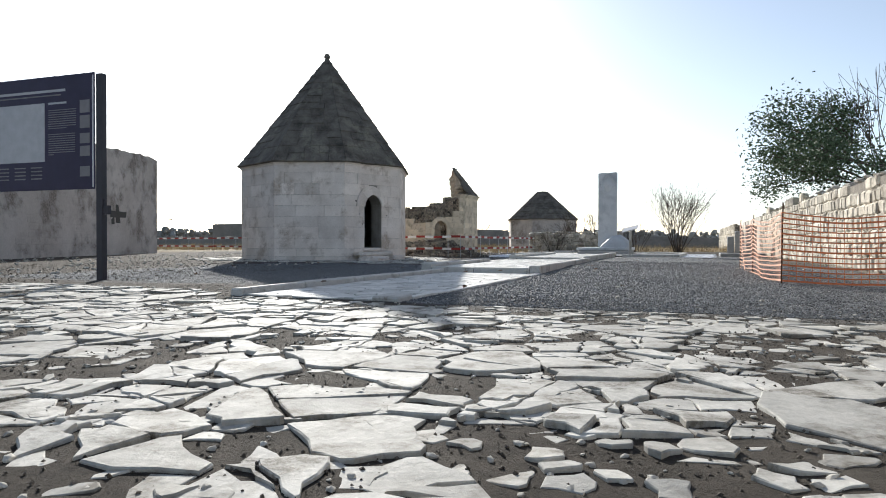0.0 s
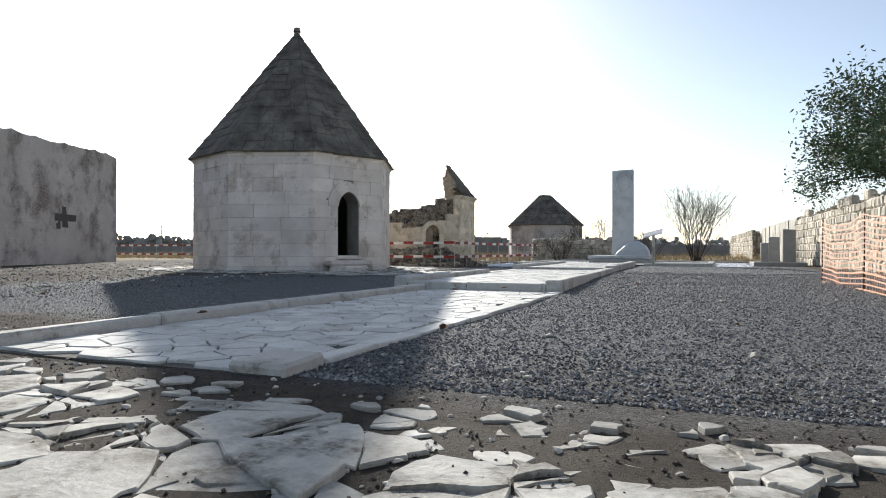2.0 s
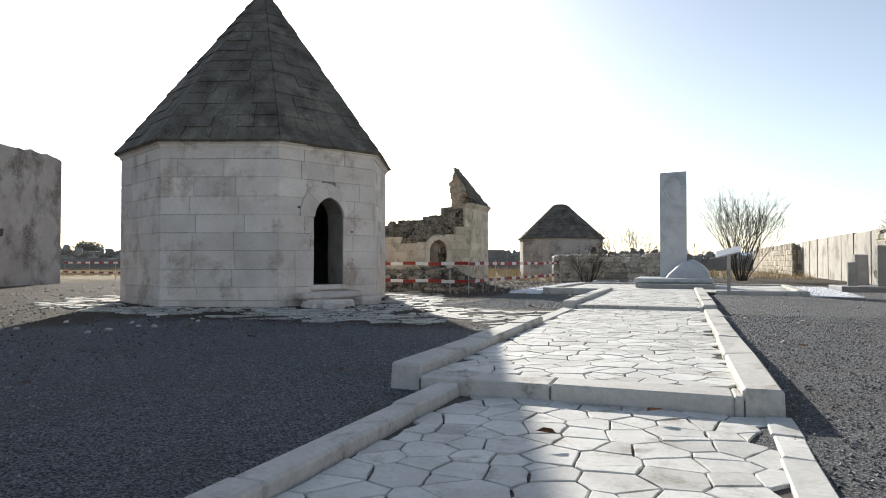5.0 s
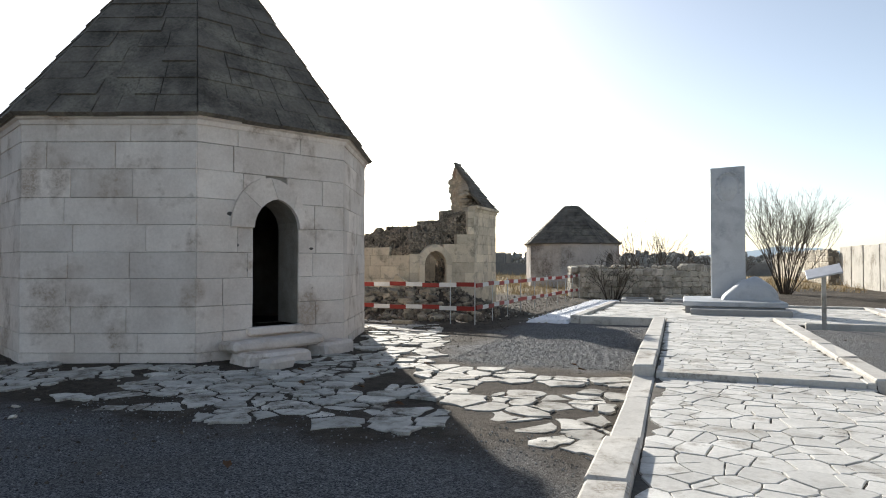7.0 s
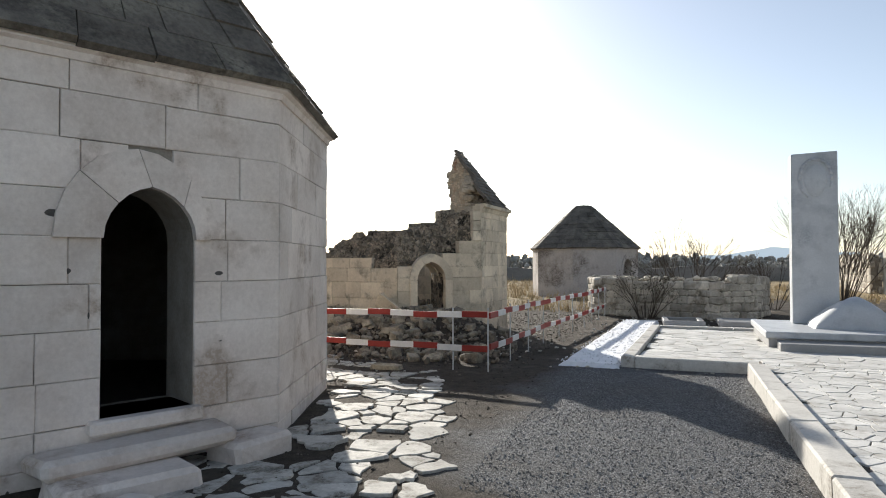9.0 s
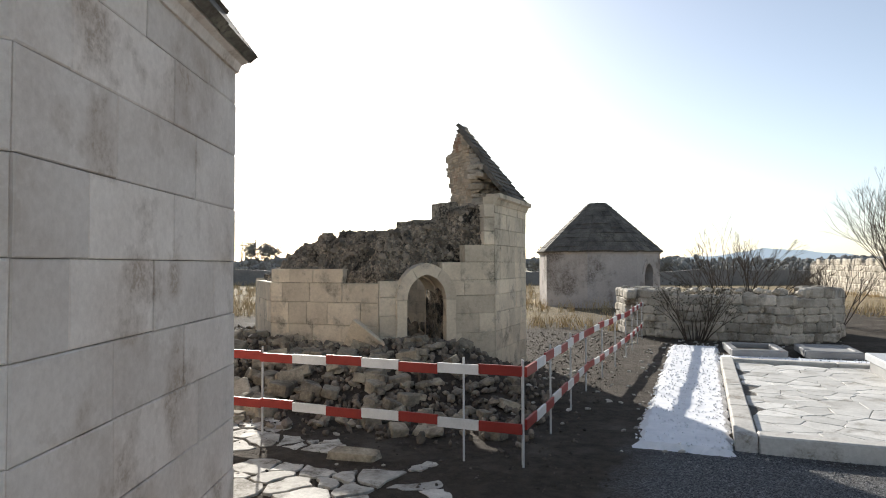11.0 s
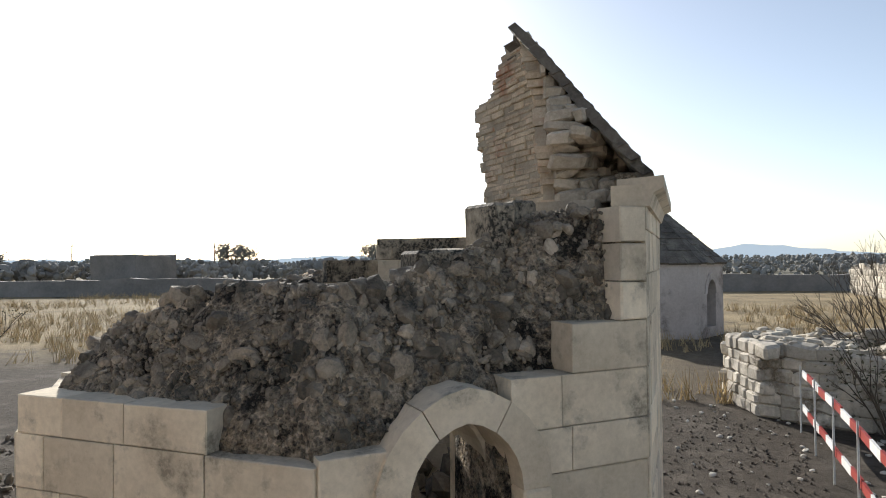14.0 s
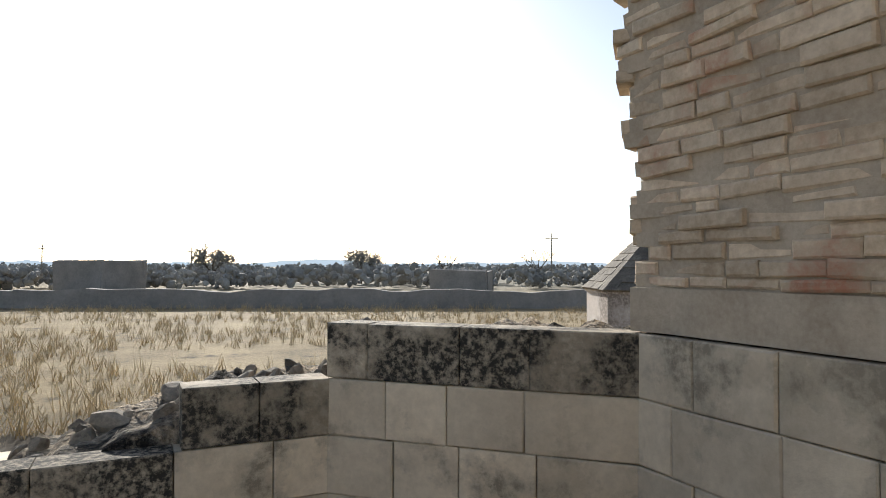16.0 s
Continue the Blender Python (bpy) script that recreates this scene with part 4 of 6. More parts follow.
    while z < 4.42:
        h = rng.uniform(0.055, 0.11)
        lo, hi = span(z)
        t = lo - 4 + rng.uniform(0, 3)
        while t < hi - 13:
            ri_ = inner_r(z, radians(t)) + 0.12
            ro = outer_r(z + h, radians(t)) - 0.02
            dt = rng.uniform(4, 8)
            r = ri_
            while r < ro - 0.04:
                d = min(rng.uniform(0.10, 0.24), ro - r)
                # a hollow behind the standing corner
                hollow = 3.0 < z < 3.45 and 1.84 < r and t < lo + 7
                if not hollow:
                    tm = radians(t + dt / 2)
                    s = rng.choice(FIELD_STONES if rng.random() < 0.75 else CHIPPED)
                    m = Matrix.Translation(((r + d / 2) * math.cos(tm), (r + d / 2) * math.sin(tm), z + h / 2)) @ Matrix.Rotation(tm + rng.uniform(-0.12, 0.12), 4, "Z")
                    m = m @ Euler((rng.uniform(-0.2, 0.2), rng.uniform(-0.16, 0.16), 0)).to_matrix().to_4x4() @ Matrix.Diagonal((d / 2 * 1.1, r * radians(dt) / 2 * 1.18, h / 2 * 1.16, 1))
                    shard.add(*s, m)
                r += d
            t += dt
        z += h
    shard.build("vault_shard", SHARD, ruin, "torn stone and brick piece of the fallen vault")["kind"] = "stuff"
    # roof slabs on the sloping back of the shard
    roof = Soup()
    for i in range(15):
        z0, z1 = 2.92 + i * 0.095, 2.92 + (i + 1.25) * 0.095
        lo, hi = span((z0 + z1) / 2)
        t = lo - 4
        while t < hi - 10:
            dt = rng.uniform(6, 9)
            q = []
            for tt, zz, up in ((t, z0, 0.05), (t + dt - 0.4, z0, 0.05), (t + dt - 0.4, z1, 0.02), (t, z1, 0.02)):
                r = outer_r(zz, radians(tt)) + up + rng.uniform(-0.008, 0.008)
                q.append(Vector((r * math.cos(radians(tt)), r * math.sin(radians(tt)), zz)))
            low = [p + Vector((-p.x, -p.y, -0.8)).normalized() * 0.07 for p in q]
            roof.add(q + low, [(0, 1, 2, 3), (7, 6, 5, 4), (4, 5, 1, 0), (5, 6, 2, 1), (6, 7, 3, 2), (7, 4, 0, 3)])
            t += dt
    roof.build("roof_fragment", ROOF, ruin, "dark sloping remnant of the stone roof")["kind"] = "stuff"


ruined_tomb()

# ---- the far tomb ----
def far_tomb():
    c, r, rot = (-9.77, 49.25), 2.62, 267.3
    rng = random.Random(5)
    tomb = thing("mausoleum", "distant plastered tomb with dark stone tent roof", "mausoleum", (*c, 0))
    bm = bmesh.new()
    w, zdoor = 0.36, 0.3
    curve = arch_curve(w, 1.35, 0.45)
    for k in range(8):
        a, b = corner((0, 0), r, rot, k), corner((0, 0), r, rot, k + 1)
        if k == 1:
            arched_wall(bm, face_frame(a, b), math.dist(a, b) / 2, -0.1, 2.26, w, zdoor, curve, 0.0, 0.5)
        else:
            prism(bm, [a, b, corner((0, 0), r - 0.6, rot, k + 1), corner((0, 0), r - 0.6, rot, k)], -0.1, 2.26)
    bmesh.ops.remove_doubles(bm, verts=list(bm.verts), dist=0.0005)
    wall = part("wall", bm, PLASTER, tomb, "stained pale plaster wall")
    m = face_frame(corner((0, 0), r, rot, 1), corner((0, 0), r, rot, 2))
    voussoirs(wall, m, arch_curve(w, 1.35, 0.45), arch_curve(0.55, 1.35, 0.68), -0.03, 0.2, 4, PLASTER)
    cornice_ring(tomb, (0, 0), r, rot, 2.21, 2.34, 0.1, PLASTER)
    pyramid_roof((0, 0), r + 0.14, 2.31, 4.82, rot, 13, rng, tomb, False, cut=4.42)


far_tomb()


# ---- the plastered building by the sign ----
def plaster_house():
    rng = random.Random(8)
    a, b = Vector((-26.5, 27.8)), Vector((-21.0, 15.0))     # far and near end of the front
    u = (b - a).normalized()
    n = Vector((-u.y, u.x))                                  # towards the path
    house = thing("ruined_building", "roofless plastered stone building with a ragged top", "building", (a.x, a.y, 0))
    length = (b - a).length + 5

    def torn_wall(p, q, name, label):
        """A plastered wall with a worn, uneven top."""
        p, q = Vector(p), Vector(q)
        d = (q - p).normalized()
        side = Vector((-d.y, d.x)) * 0.3
        k = max(6, int((q - p).length / 0.35))
        vs, fs = [], []
        for i in range(k + 1):
            o = p.lerp(q, i / k)
            top = 5.15 - 0.10 * (q - p).length * i / k * 0.35 + 0.10 * noise.noise(Vector((o.x, o.y, 0.0)) * 0.8) - (0.12 if i < 2 else 0)
            for s, z in ((-1, -0.1), (-1, top), (1, top + rng.uniform(-0.05, 0.05)), (1, -0.1)):
                vs.append((o.x + s * side.x, o.y + s * side.y, z))
        for i in range(k):
            for j in range(4):
                fs.append((i * 4 + j, (i + 1) * 4 + j, (i + 1) * 4 + (j + 1) % 4, i * 4 + (j + 1) % 4))
        fs += [(0, 1, 2, 3), (4 * k + 3, 4 * k + 2, 4 * k + 1, 4 * k)]
        return part(name, mesh_of(name, vs, fs, PLASTER), PLASTER, house, label)
    torn_wall((0, 0), u * length, "wall", "stained pinkish plaster front wall")
    torn_wall((-n.x * 0.62, -n.y * 0.62), -n * 7.0, "side_wall", "plastered side wall")
    # broken-out niche: a cross of dark plates paints the shade of missing stones
    bm = bmesh.new()
    m = Matrix.Identity(4)
    m.col[0][:3], m.col[1][:3], m.col[2][:3] = (u.x, u.y, 0), (n.x, n.y, 0), (0, 0, 1)
    for x0, x1, z0, z1 in ((4.25, 4.75, 1.5, 2.35), (3.7, 5.3, 1.75, 2.05), (4.9, 5.4, 1.42, 1.75)):
        box(bm, x0, x1, 0.25, 0.306, z0, z1, m, 0, 0.02, rng)
    part("broken_niche", bm, DARK, house, "flat dark plates painting the shade of broken-out stones")
    # spots of bare masonry with visible joints
    for _ in range(60):
        w, h = rng.uniform(0.3, 0.6), rng.uniform(0.16, 0.24)
        row = rng.randrange(5)
        x, z = rng.uniform(5.6, 12.0), 0.6 + row * 0.27
        part("bare_block", block_mesh(w, h, 0.05, 0.006, rng, PLASTER, "bare_block"), PLASTER, house, m=m @ pose(x, 0.307, z, 0, 0, 180))


plaster_house()


# ---- paved path with kerbs ----
PATH_M = pose(-2.80, 6.85, 0, 0, 0, 0.75)       # x across, y along the path
PATH_NEAR = pose(-2.745, 6.85, 0, 0, 0, -0.9)   # its first stretch lies a little askew
LEVELS = ((0.0, 6.15, 0.0), (6.15, 13.2, 0.095), (13.2, 20.4, 0.145))


def paved_path():
    rng = random.Random(3)
    w = 1.02
    for n, (y0, y1, z) in enumerate(LEVELS):
        bm = bmesh.new()
        left = -0.95 if n == 0 else -w
        box(bm, left, w, y0, y1, -0.2, z - 0.016)
        bed = part("pavement", bm, JOINT, None, m=PATH_M if n else PATH_NEAR)
        tagged(bed, "path of irregular white limestone slabs between kerbs", "path", kind="structure")
        right = w - 0.14 if n == 0 else w - 0.02
        cells = paving_cells(left + 0.02, right, y0 + (0.28 if n else 0.02), y1 - 0.01, 0.2, 0.011, rng, spread=0.4)
        cells.sort(key=lambda p: p[0][1])
        more = Soup()
        for i, poly in enumerate(cells):
            (cx, cy), vs, fs = slab_geometry(poly, -0.03, 0.0, rng, 0.006, 0.003, 0.008, rng.uniform(-0.003, 0.003))
            if i < 297:
                part("paving_slab", mesh_of("paving_slab", vs, fs, SLAB), SLAB, bed, m=pose(cx, cy, z))
            else:
                more.add(vs, fs, pose(cx, cy, z))
        if more.v:
            more.build("paving_rest", SLAB_ISLAND, bed)["kind"] = "stuff"
        if n:
            x = -w + 0.01
            while x < w - 0.05:
                x1 = min(w - 0.01, x + rng.uniform(0.7, 1.1))
                bm = bmesh.new()
                box(bm, x + 0.003, x1 - 0.003, y0 - 0.01, y0 + 0.27, -0.06, z + 0.006, None, 0.01, 0.004, rng)
                part("step_edge", bm, KERB, bed)
                x = x1
    kerbs = ((-1.12, -0.95, 0.0, 6.2, 0.07), (-1.26, -1.02, 6.2, 10.4, 0.165), (-1.24, -1.02, 10.4, 13.2, 0.095), (-1.26, -1.02, 13.2, 19.6, 0.215),
             (0.72, 1.03, 0.0, 0.36, 0.04), (0.88, 1.03, 0.36, 6.15, 0.006), (1.0, 1.22, 6.15, 12.9, 0.15), (1.0, 1.22, 13.2, 20.4, 0.20))
    for x0, x1, y0, y1, z in kerbs:
        y = y0
        while y < y1 - 0.1:
            flush = z < 0.01
            e = min(y1, y + (rng.uniform(0.3, 0.75) if flush else rng.uniform(1.2, 1.8)))
            e = y1 if y1 - e < (0.2 if flush else 0.5) else e
            bm = bmesh.new()
            box(bm, x0, x1, y + 0.003, e - 0.003, -0.12, z, None, 0.008 if flush else 0.018, 0.010, rng)
            ob = part("kerb_stone", bm, SLAB if flush else KERB, None, m=PATH_M if y1 > 6.3 else PATH_NEAR)
            tagged(ob, "worn pale limestone kerb stone edging the path", "kerb", "kerbs of the path", "structure")
            y = e


paved_path()


# ---- platform round the monument ----
PX0, PX1, PY0, PY1, PZ = -5.85, 0.35, 27.1, 32.25, 0.10


FORECOURT = Matrix.Translation((-5.95, 27.0, 0)) @ Matrix.Rotation(radians(-2.2), 4, "Z") @ Matrix.Translation((5.95, -27.0, 0))


def platform():
    rng = random.Random(13)
    bm = bmesh.new()
    box(bm, PX0, PX1, PY0, PY1, -0.2, PZ - 0.018)
    bed = part("pavement", bm, JOINT, None, m=FORECOURT)
    tagged(bed, "monument forecourt of irregular white limestone slabs", "pavement", kind="structure")
    keep = lambda x, y: not (-3.75 < x < -1.5 and y > 29.6)  # noqa: E731
    for poly in paving_cells(PX0 + 0.02, PX1 - 0.02, PY0 + 0.02, PY1 - 0.02, 0.33, 0.006, rng, keep, 0.3):
        (cx, cy), vs, fs = slab_geometry(poly, -0.03, 0.0, rng, 0.006, 0.005, 0.008, rng.uniform(-0.003, 0.004))
        part("paving_slab", mesh_of("paving_slab", vs, fs, SLAB), SLAB, bed, m=pose(cx, cy, PZ))
    for x0, x1, y0, y1 in ((PX0 - 0.2, PX0, PY0 - 0.2, PY1 + 0.2), (PX1, PX1 + 0.2, PY0 - 0.2, PY1 + 0.2), (PX0, PX1, PY1, PY1 + 0.2), (PX0, -4.25, PY0 - 0.2, PY0), (-1.55, PX1, PY0 - 0.2, PY0)):
        n = max(1, round(max(x1 - x0, y1 - y0) / 1.5))
        for i in range(n):
            bm = bmesh.new()
            if x1 - x0 > y1 - y0:
                box(bm, x0 + (x1 - x0) * i / n + 0.003, x0 + (x1 - x0) * (i + 1) / n - 0.003, y0, y1, -0.1, PZ + 0.055, None, 0.015, 0.005, rng)
            else:
                box(bm, x0, x1, y0 + (y1 - y0) * i / n + 0.003, y0 + (y1 - y0) * (i + 1) / n - 0.003, -0.1, PZ + 0.055, None, 0.015, 0.005, rng)
            tagged(part("kerb_stone", bm, KERB, None, m=FORECOURT), "pale limestone kerb stone round the forecourt", "kerb", "kerbs of the forecourt", "structure")
    # bands of white pebbles
    soup = Soup()
    for x0, x1, y0, y1 in ((PX0 - 1.12, PX0 - 0.2, PY0 - 0.45, PY1 + 2.6), (PX0 - 0.2, PX1 + 0.2, PY1 + 0.2, PY1 + 1.3), (PX1 + 0.2, PX1 + 1.4, PY0 - 0.2, PY1 + 1.5)):
        nx, ny = int((x1 - x0) / 0.07), int((y1 - y0) / 0.07)
        base = len(soup.v)
        for j in range(ny + 1):
            for i in range(nx + 1):
                edge = min(i, nx - i, j, ny - j) == 0
                soup.v.append((x0 + (x1 - x0) * i / nx + rng.uniform(-0.02, 0.02) + (rng.uniform(-0.06, 0.06) if edge else 0), y0 + (y1 - y0) * j / ny + rng.uniform(-0.02, 0.02), -0.03 if edge else 0.055 + rng.uniform(-0.002, 0.002)))
        for j in range(ny):
            for i in range(nx):
                a = base + j * (nx + 1) + i
                soup.f.append((a, a + 1, a + nx + 2, a + nx + 1))
        for _ in range(int((x1 - x0) * (y1 - y0) * 110)):
            s = rng.uniform(0.009, 0.02)
            soup.add(*ROCKS[rng.randrange(10)], placed((rng.uniform(x0, x1), rng.uniform(y0, y1), 0.06), turn(rng), (s, s, s * 0.7)))
    band = soup.build("white_gravel", WHITE_PEBBLE)
    band.matrix_basis = FORECOURT
    tagged(band, "bright white pebble band round the forecourt", "gravel", kind="stuff")


platform()


def monument():
    rng = random.Random(2)
    mon = thing("monument", "grey marble stele on a stepped base with draped stone", "monument", (-2.62, 30.4, PZ))
    bm = bmesh.new()
    box(bm, -0.98, 1.12, -1.62, -1.08, -0.05, 0.13, None, 0.012)
    part("lower_step", bm, GREYSTONE, mon, "grey granite step")
    bm = bmesh.new()
    box(bm, -1.10, 1.05, -1.08, 1.5, -0.05, 0.16, None, 0.012)
    part("plinth", bm, GREYSTONE, mon, "grey granite plinth")
    bm = bmesh.new()
    box(bm, -1.15, 1.10, -1.12, 1.56, 0.16, 0.28, None, 0.015)
    part("plinth_slab", bm, MARBLE, mon, "pale marble plinth slab")
    bm = bmesh.new()
    prism(bm, [(-0.46, 0.70), (0.36, 0.70), (0.36, 1.06), (-0.46, 1.06)], 0.28, 3.68)
    for v in bm.verts:
        if v.co.z > 3:
            v.co.z += 0.03 * (v.co.x > 0)
    bmesh.ops.bevel(bm, geom=list(bm.edges), offset=0.012, segments=2, affect="EDGES")
    stele = part("stele", bm, MARBLE, mon, "tall grey marble slab")
    # shallow oval relief with a folded veil edge
    bm = bmesh.new()
    bmesh.ops.create_uvsphere(bm, u_segments=28, v_segments=14, radius=1.0)
    for v in bm.verts:
        v.co = Vector((-0.03 + v.co.x * (0.21 + 0.04 * v.co.z), 0.71 - max(0.0, -v.co.y) * 0.05, 3.13 + v.co.z * 0.33))
    part("relief", bm, MARBLE, stele, "shallow plain oval relief", smooth=True)
    bm = bmesh.new()
    for i in range(14):
        t0, t1 = i / 14, (i + 1) / 14
        def arc(t):
            a = math.pi * (1.35 - 1.5 * t)
            return Vector((-0.03 + 0.29 * math.cos(a), 0.695, 3.17 + 0.40 * math.sin(a)))
        tube(bm, arc(t0), arc(t1), 0.025 + 0.012 * math.sin(t0 * 3.1), 0.025 + 0.012 * math.sin(t1 * 3.1), 6)
    part("veil_edge", bm, MARBLE, stele, "carved rim round the relief", smooth=True)
    # the draped stone at its foot
    bm = bmesh.new()
    nx, ny = 40, 18
    grid = []
    for j in range(ny + 1):
        row = []
        for i in range(nx + 1):
            u, v = i / nx, j / ny
            x, y = -0.25 + 1.28 * u, -0.35 + 1.0 * v
            h = 0.56 * (1 - abs(2 * u - 1) ** 2.6) ** 0.5 * (0.45 + 0.55 * math.sin(0.5 * math.pi * min(1.0, u * 1.45))) * (1 - abs(2 * v - 1) ** 3.0) ** 0.5
            h *= 1 + 0.05 * math.sin(8 * u - 5 * v) + 0.03 * math.sin(17 * u + 6 * v)
            row.append(bm.verts.new((x, y, 0.27 + max(0.0, h))))
        grid.append(row)
    for j in range(ny):
        for i in range(nx):
            bm.faces.new((grid[j][i], grid[j][i + 1], grid[j + 1][i + 1], grid[j + 1][i]))
    part("draped_stone", bm, MARBLE, mon, "rounded marble drapery", smooth=True)


monument()


def lectern():
    s = thing("information_stand", "slim pale information stand beside the path", "sign", (-1.25, 26.75, 0.0), -8)
    bm = bmesh.new()
    box(bm, -0.04, 0.04, -0.04, 0.04, 0.0, 1.12, None, 0.006)
    part("post", bm, CONCRETE, s)
    bm = bmesh.new()
    box(bm, -0.16, 0.16, -0.16, 0.16, 0.0, 0.02, None, 0.004)
    part("base_plate", bm, CONCRETE, s)
    bm = bmesh.new()
    box(bm, -0.30, 0.30, -0.21, 0.21, 0, 0.035, pose(0, -0.02, 1.12, 22, -14, 0), 0.006)
    part("panel", bm, SIGN_EDGE, s, "tilted pale panel")


lectern()


def graves():
    for x, y, rz, kind in ((-5.15, 34.0, 4, "frame"), (-3.85, 34.2, 0, "slab")):
        g = thing("grave", "low stone grave frame beside the white gravel", "grave", (x, y, 0.03), rz, "graves by the forecourt")
        for x0, x1, y0, y1 in ((-0.48, 0.48, -0.6, -0.45), (-0.48, 0.48, 0.45, 0.6), (-0.48, -0.34, -0.45, 0.45), (0.34, 0.48, -0.45, 0.45)):
            bm = bmesh.new()
            box(bm, x0 + 0.001, x1 - 0.001, y0 + 0.001, y1 - 0.001, 0.0, 0.15, None, 0.02, 0.008, RNG)
            part("edge_stone", bm, GREYSTONE, g)
        bm = bmesh.new()
        box(bm, -0.34, 0.34, -0.45, 0.45, 0.0, 0.07 if kind == "frame" else 0.13)
        part("fill", bm, JOINT if kind == "frame" else GREYSTONE, g)
    for x, y, w, h, rz in ((2.55, 32.2, 0.28, 0.75, 10), (3.35, 31.9, 0.42, 1.25, -4), (2.95, 33.0, 0.4, 1.0, 5)):
        bm = bmesh.new()
        box(bm, -w / 2, w / 2, -0.07, 0.07, -0.05, h, None, 0.02, 0.02, RNG)
        tagged(part("gravestone", bm, GREYSTONE, None, m=pose(x, y, 0.12, 0, 0, rz)), "grey weathered gravestone on a low base", "gravestone", "gravestones by the wall")
    bm = bmesh.new()
    box(bm, 2.1, 3.9, 31.4, 33.4, -0.05, 0.14, None, 0.02, 0.01, RNG)
    tagged(part("low_platform", bm, GREYSTONE), "low grey stone base under the gravestones", "grave base")


graves()


# ---- walls of field stone ----
def stone_wall(points, height, thick, rng, name, label, stone=0.26, near=(), closed=False, top_noise=0.08, cap=True):
    """A dry-looking wall: mortar core, face stones, and loose stones along the top. near: stretches whose stones are parts."""
    wall = thing(name, label, "wall", (points[0][0], points[0][1], 0), kind="structure")
    o = Vector(points[0])
    pts = [Vector(p) - o for p in points] + ([Vector(points[0]) - o] if closed else [])
    rest, bm, count = Soup(), bmesh.new(), 0
    for a, b in zip(pts, pts[1:]):
        d = (b - a).normalized()
        n = Vector((-d.y, d.x))
        q = [a - d * 0.0, b + d * 0.0, b + n * thick, a + n * thick]
        prism(bm, [(p.x, p.y) for p in q], -0.1, height - 0.08)
        long = (b - a).length
        for side in (0, 1):
            z = 0.0
            while z < height - 0.05:
                h = stone * rng.uniform(0.55, 0.9)
                x = rng.uniform(-0.1, 0.05)
                while x < long:
                    w = stone * rng.uniform(0.7, 1.6)
                    lim = height + top_noise * noise.noise(Vector(((a.x + d.x * x) * 0.9, (a.y + d.y * x) * 0.9, 1.0))) * 2
                    if z + h * 0.6 < lim:
                        base = a + d * (x + w / 2) + (n * thick if side else Vector((0, 0)))
                        out = n if side else -n
                        s = (w / 2 * 1.06, 0.115, h / 2 * 1.08)
                        m = Matrix.Translation((base.x - out.x * 0.07, base.y - out.y * 0.07, z + h / 2)) @ Matrix.Rotation(math.atan2(d.y, d.x) + rng.uniform(-0.08, 0.08), 4, "Z") @ Euler((0, rng.uniform(-0.12, 0.12), 0)).to_matrix().to_4x4() @ Matrix.Diagonal((*s, 1))
                        if side == 0 and near and count < 295:
                            part("stone", rng.choice(near), WALLSTONE_PIECE, wall, m=m)
                            count += 1
                        else:
                            rest.add(*rng.choice(FIELD_STONES), m)
                    x += w
                z += h
        if cap:
            for _ in range(int(long * 9)):
                p = a + d * rng.uniform(0, long) + n * rng.uniform(0.05, thick - 0.05)
                s = rng.uniform(0.06, 0.14)
                rest.add(*rng.choice(ROCKS), placed((p.x, p.y, height - 0.05 + rng.uniform(0, 0.1)), turn(rng, True), (s * 1.4, s, s * 0.7)))
    part("core", bm, MORTAR, wall)
    rest.build("stones", WALLSTONE, wall)["kind"] = "stuff"
    return wall


STONE_MESHES = [mesh_of("stone", *rough_block(RNG, 0.34, 0.2), WALLSTONE_PIECE) for _ in range(14)]
stone_wall([(-8.05, 38.3), (-7.75, 37.2), (-6.9, 36.65), (-4.4, 36.15), (-3.2, 36.9), (-2.75, 38.2)], 1.12, 0.5, random.Random(41), "wall_ring", "low curved field stone wall of an old enclosure", 0.27, STONE_MESHES)
stone_wall([(-2.9, 38.6), (-3.3, 40.2), (-5.2, 41.0), (-7.2, 40.6), (-8.0, 39.2)], 0.95, 0.5, random.Random(42), "wall_ring_back", "low curved field stone wall of an old enclosure", 0.3)
stone_wall([(4.6, 36.0), (4.75, 24.0), (5.0, 8.0), (5.4, -14.0)][::-1], 1.95, 0.5, random.Random(43), "wall_east", "long field stone boundary wall with uneven top", 0.36, top_noise=0.14)


def slab_wall():
    """Concrete panels that carry the boundary on."""
    rng = random.Random(6)
    y = 36.0
    for i in range(7):
        w = rng.uniform(2.3, 3.0)
        bm = bmesh.new()
        box(bm, 0.0, 0.16, 0.0, w - 0.03, -0.1, 2.12 + rng.uniform(-0.06, 0.06), None, 0.015, 0.012, rng)
        x = 4.55 - 0.02 * i
        tagged(part("wall_panel", bm, CONCRETE, None, m=pose(x, y, 0)), "stained pale concrete boundary wall panel", "wall", "boundary wall panels", "structure")
        y += w
    stone_wall([(4.4, y), (4.0, y + 22)], 1.9, 0.5, rng, "wall_far", "far field stone boundary wall", 0.45)


slab_wall()

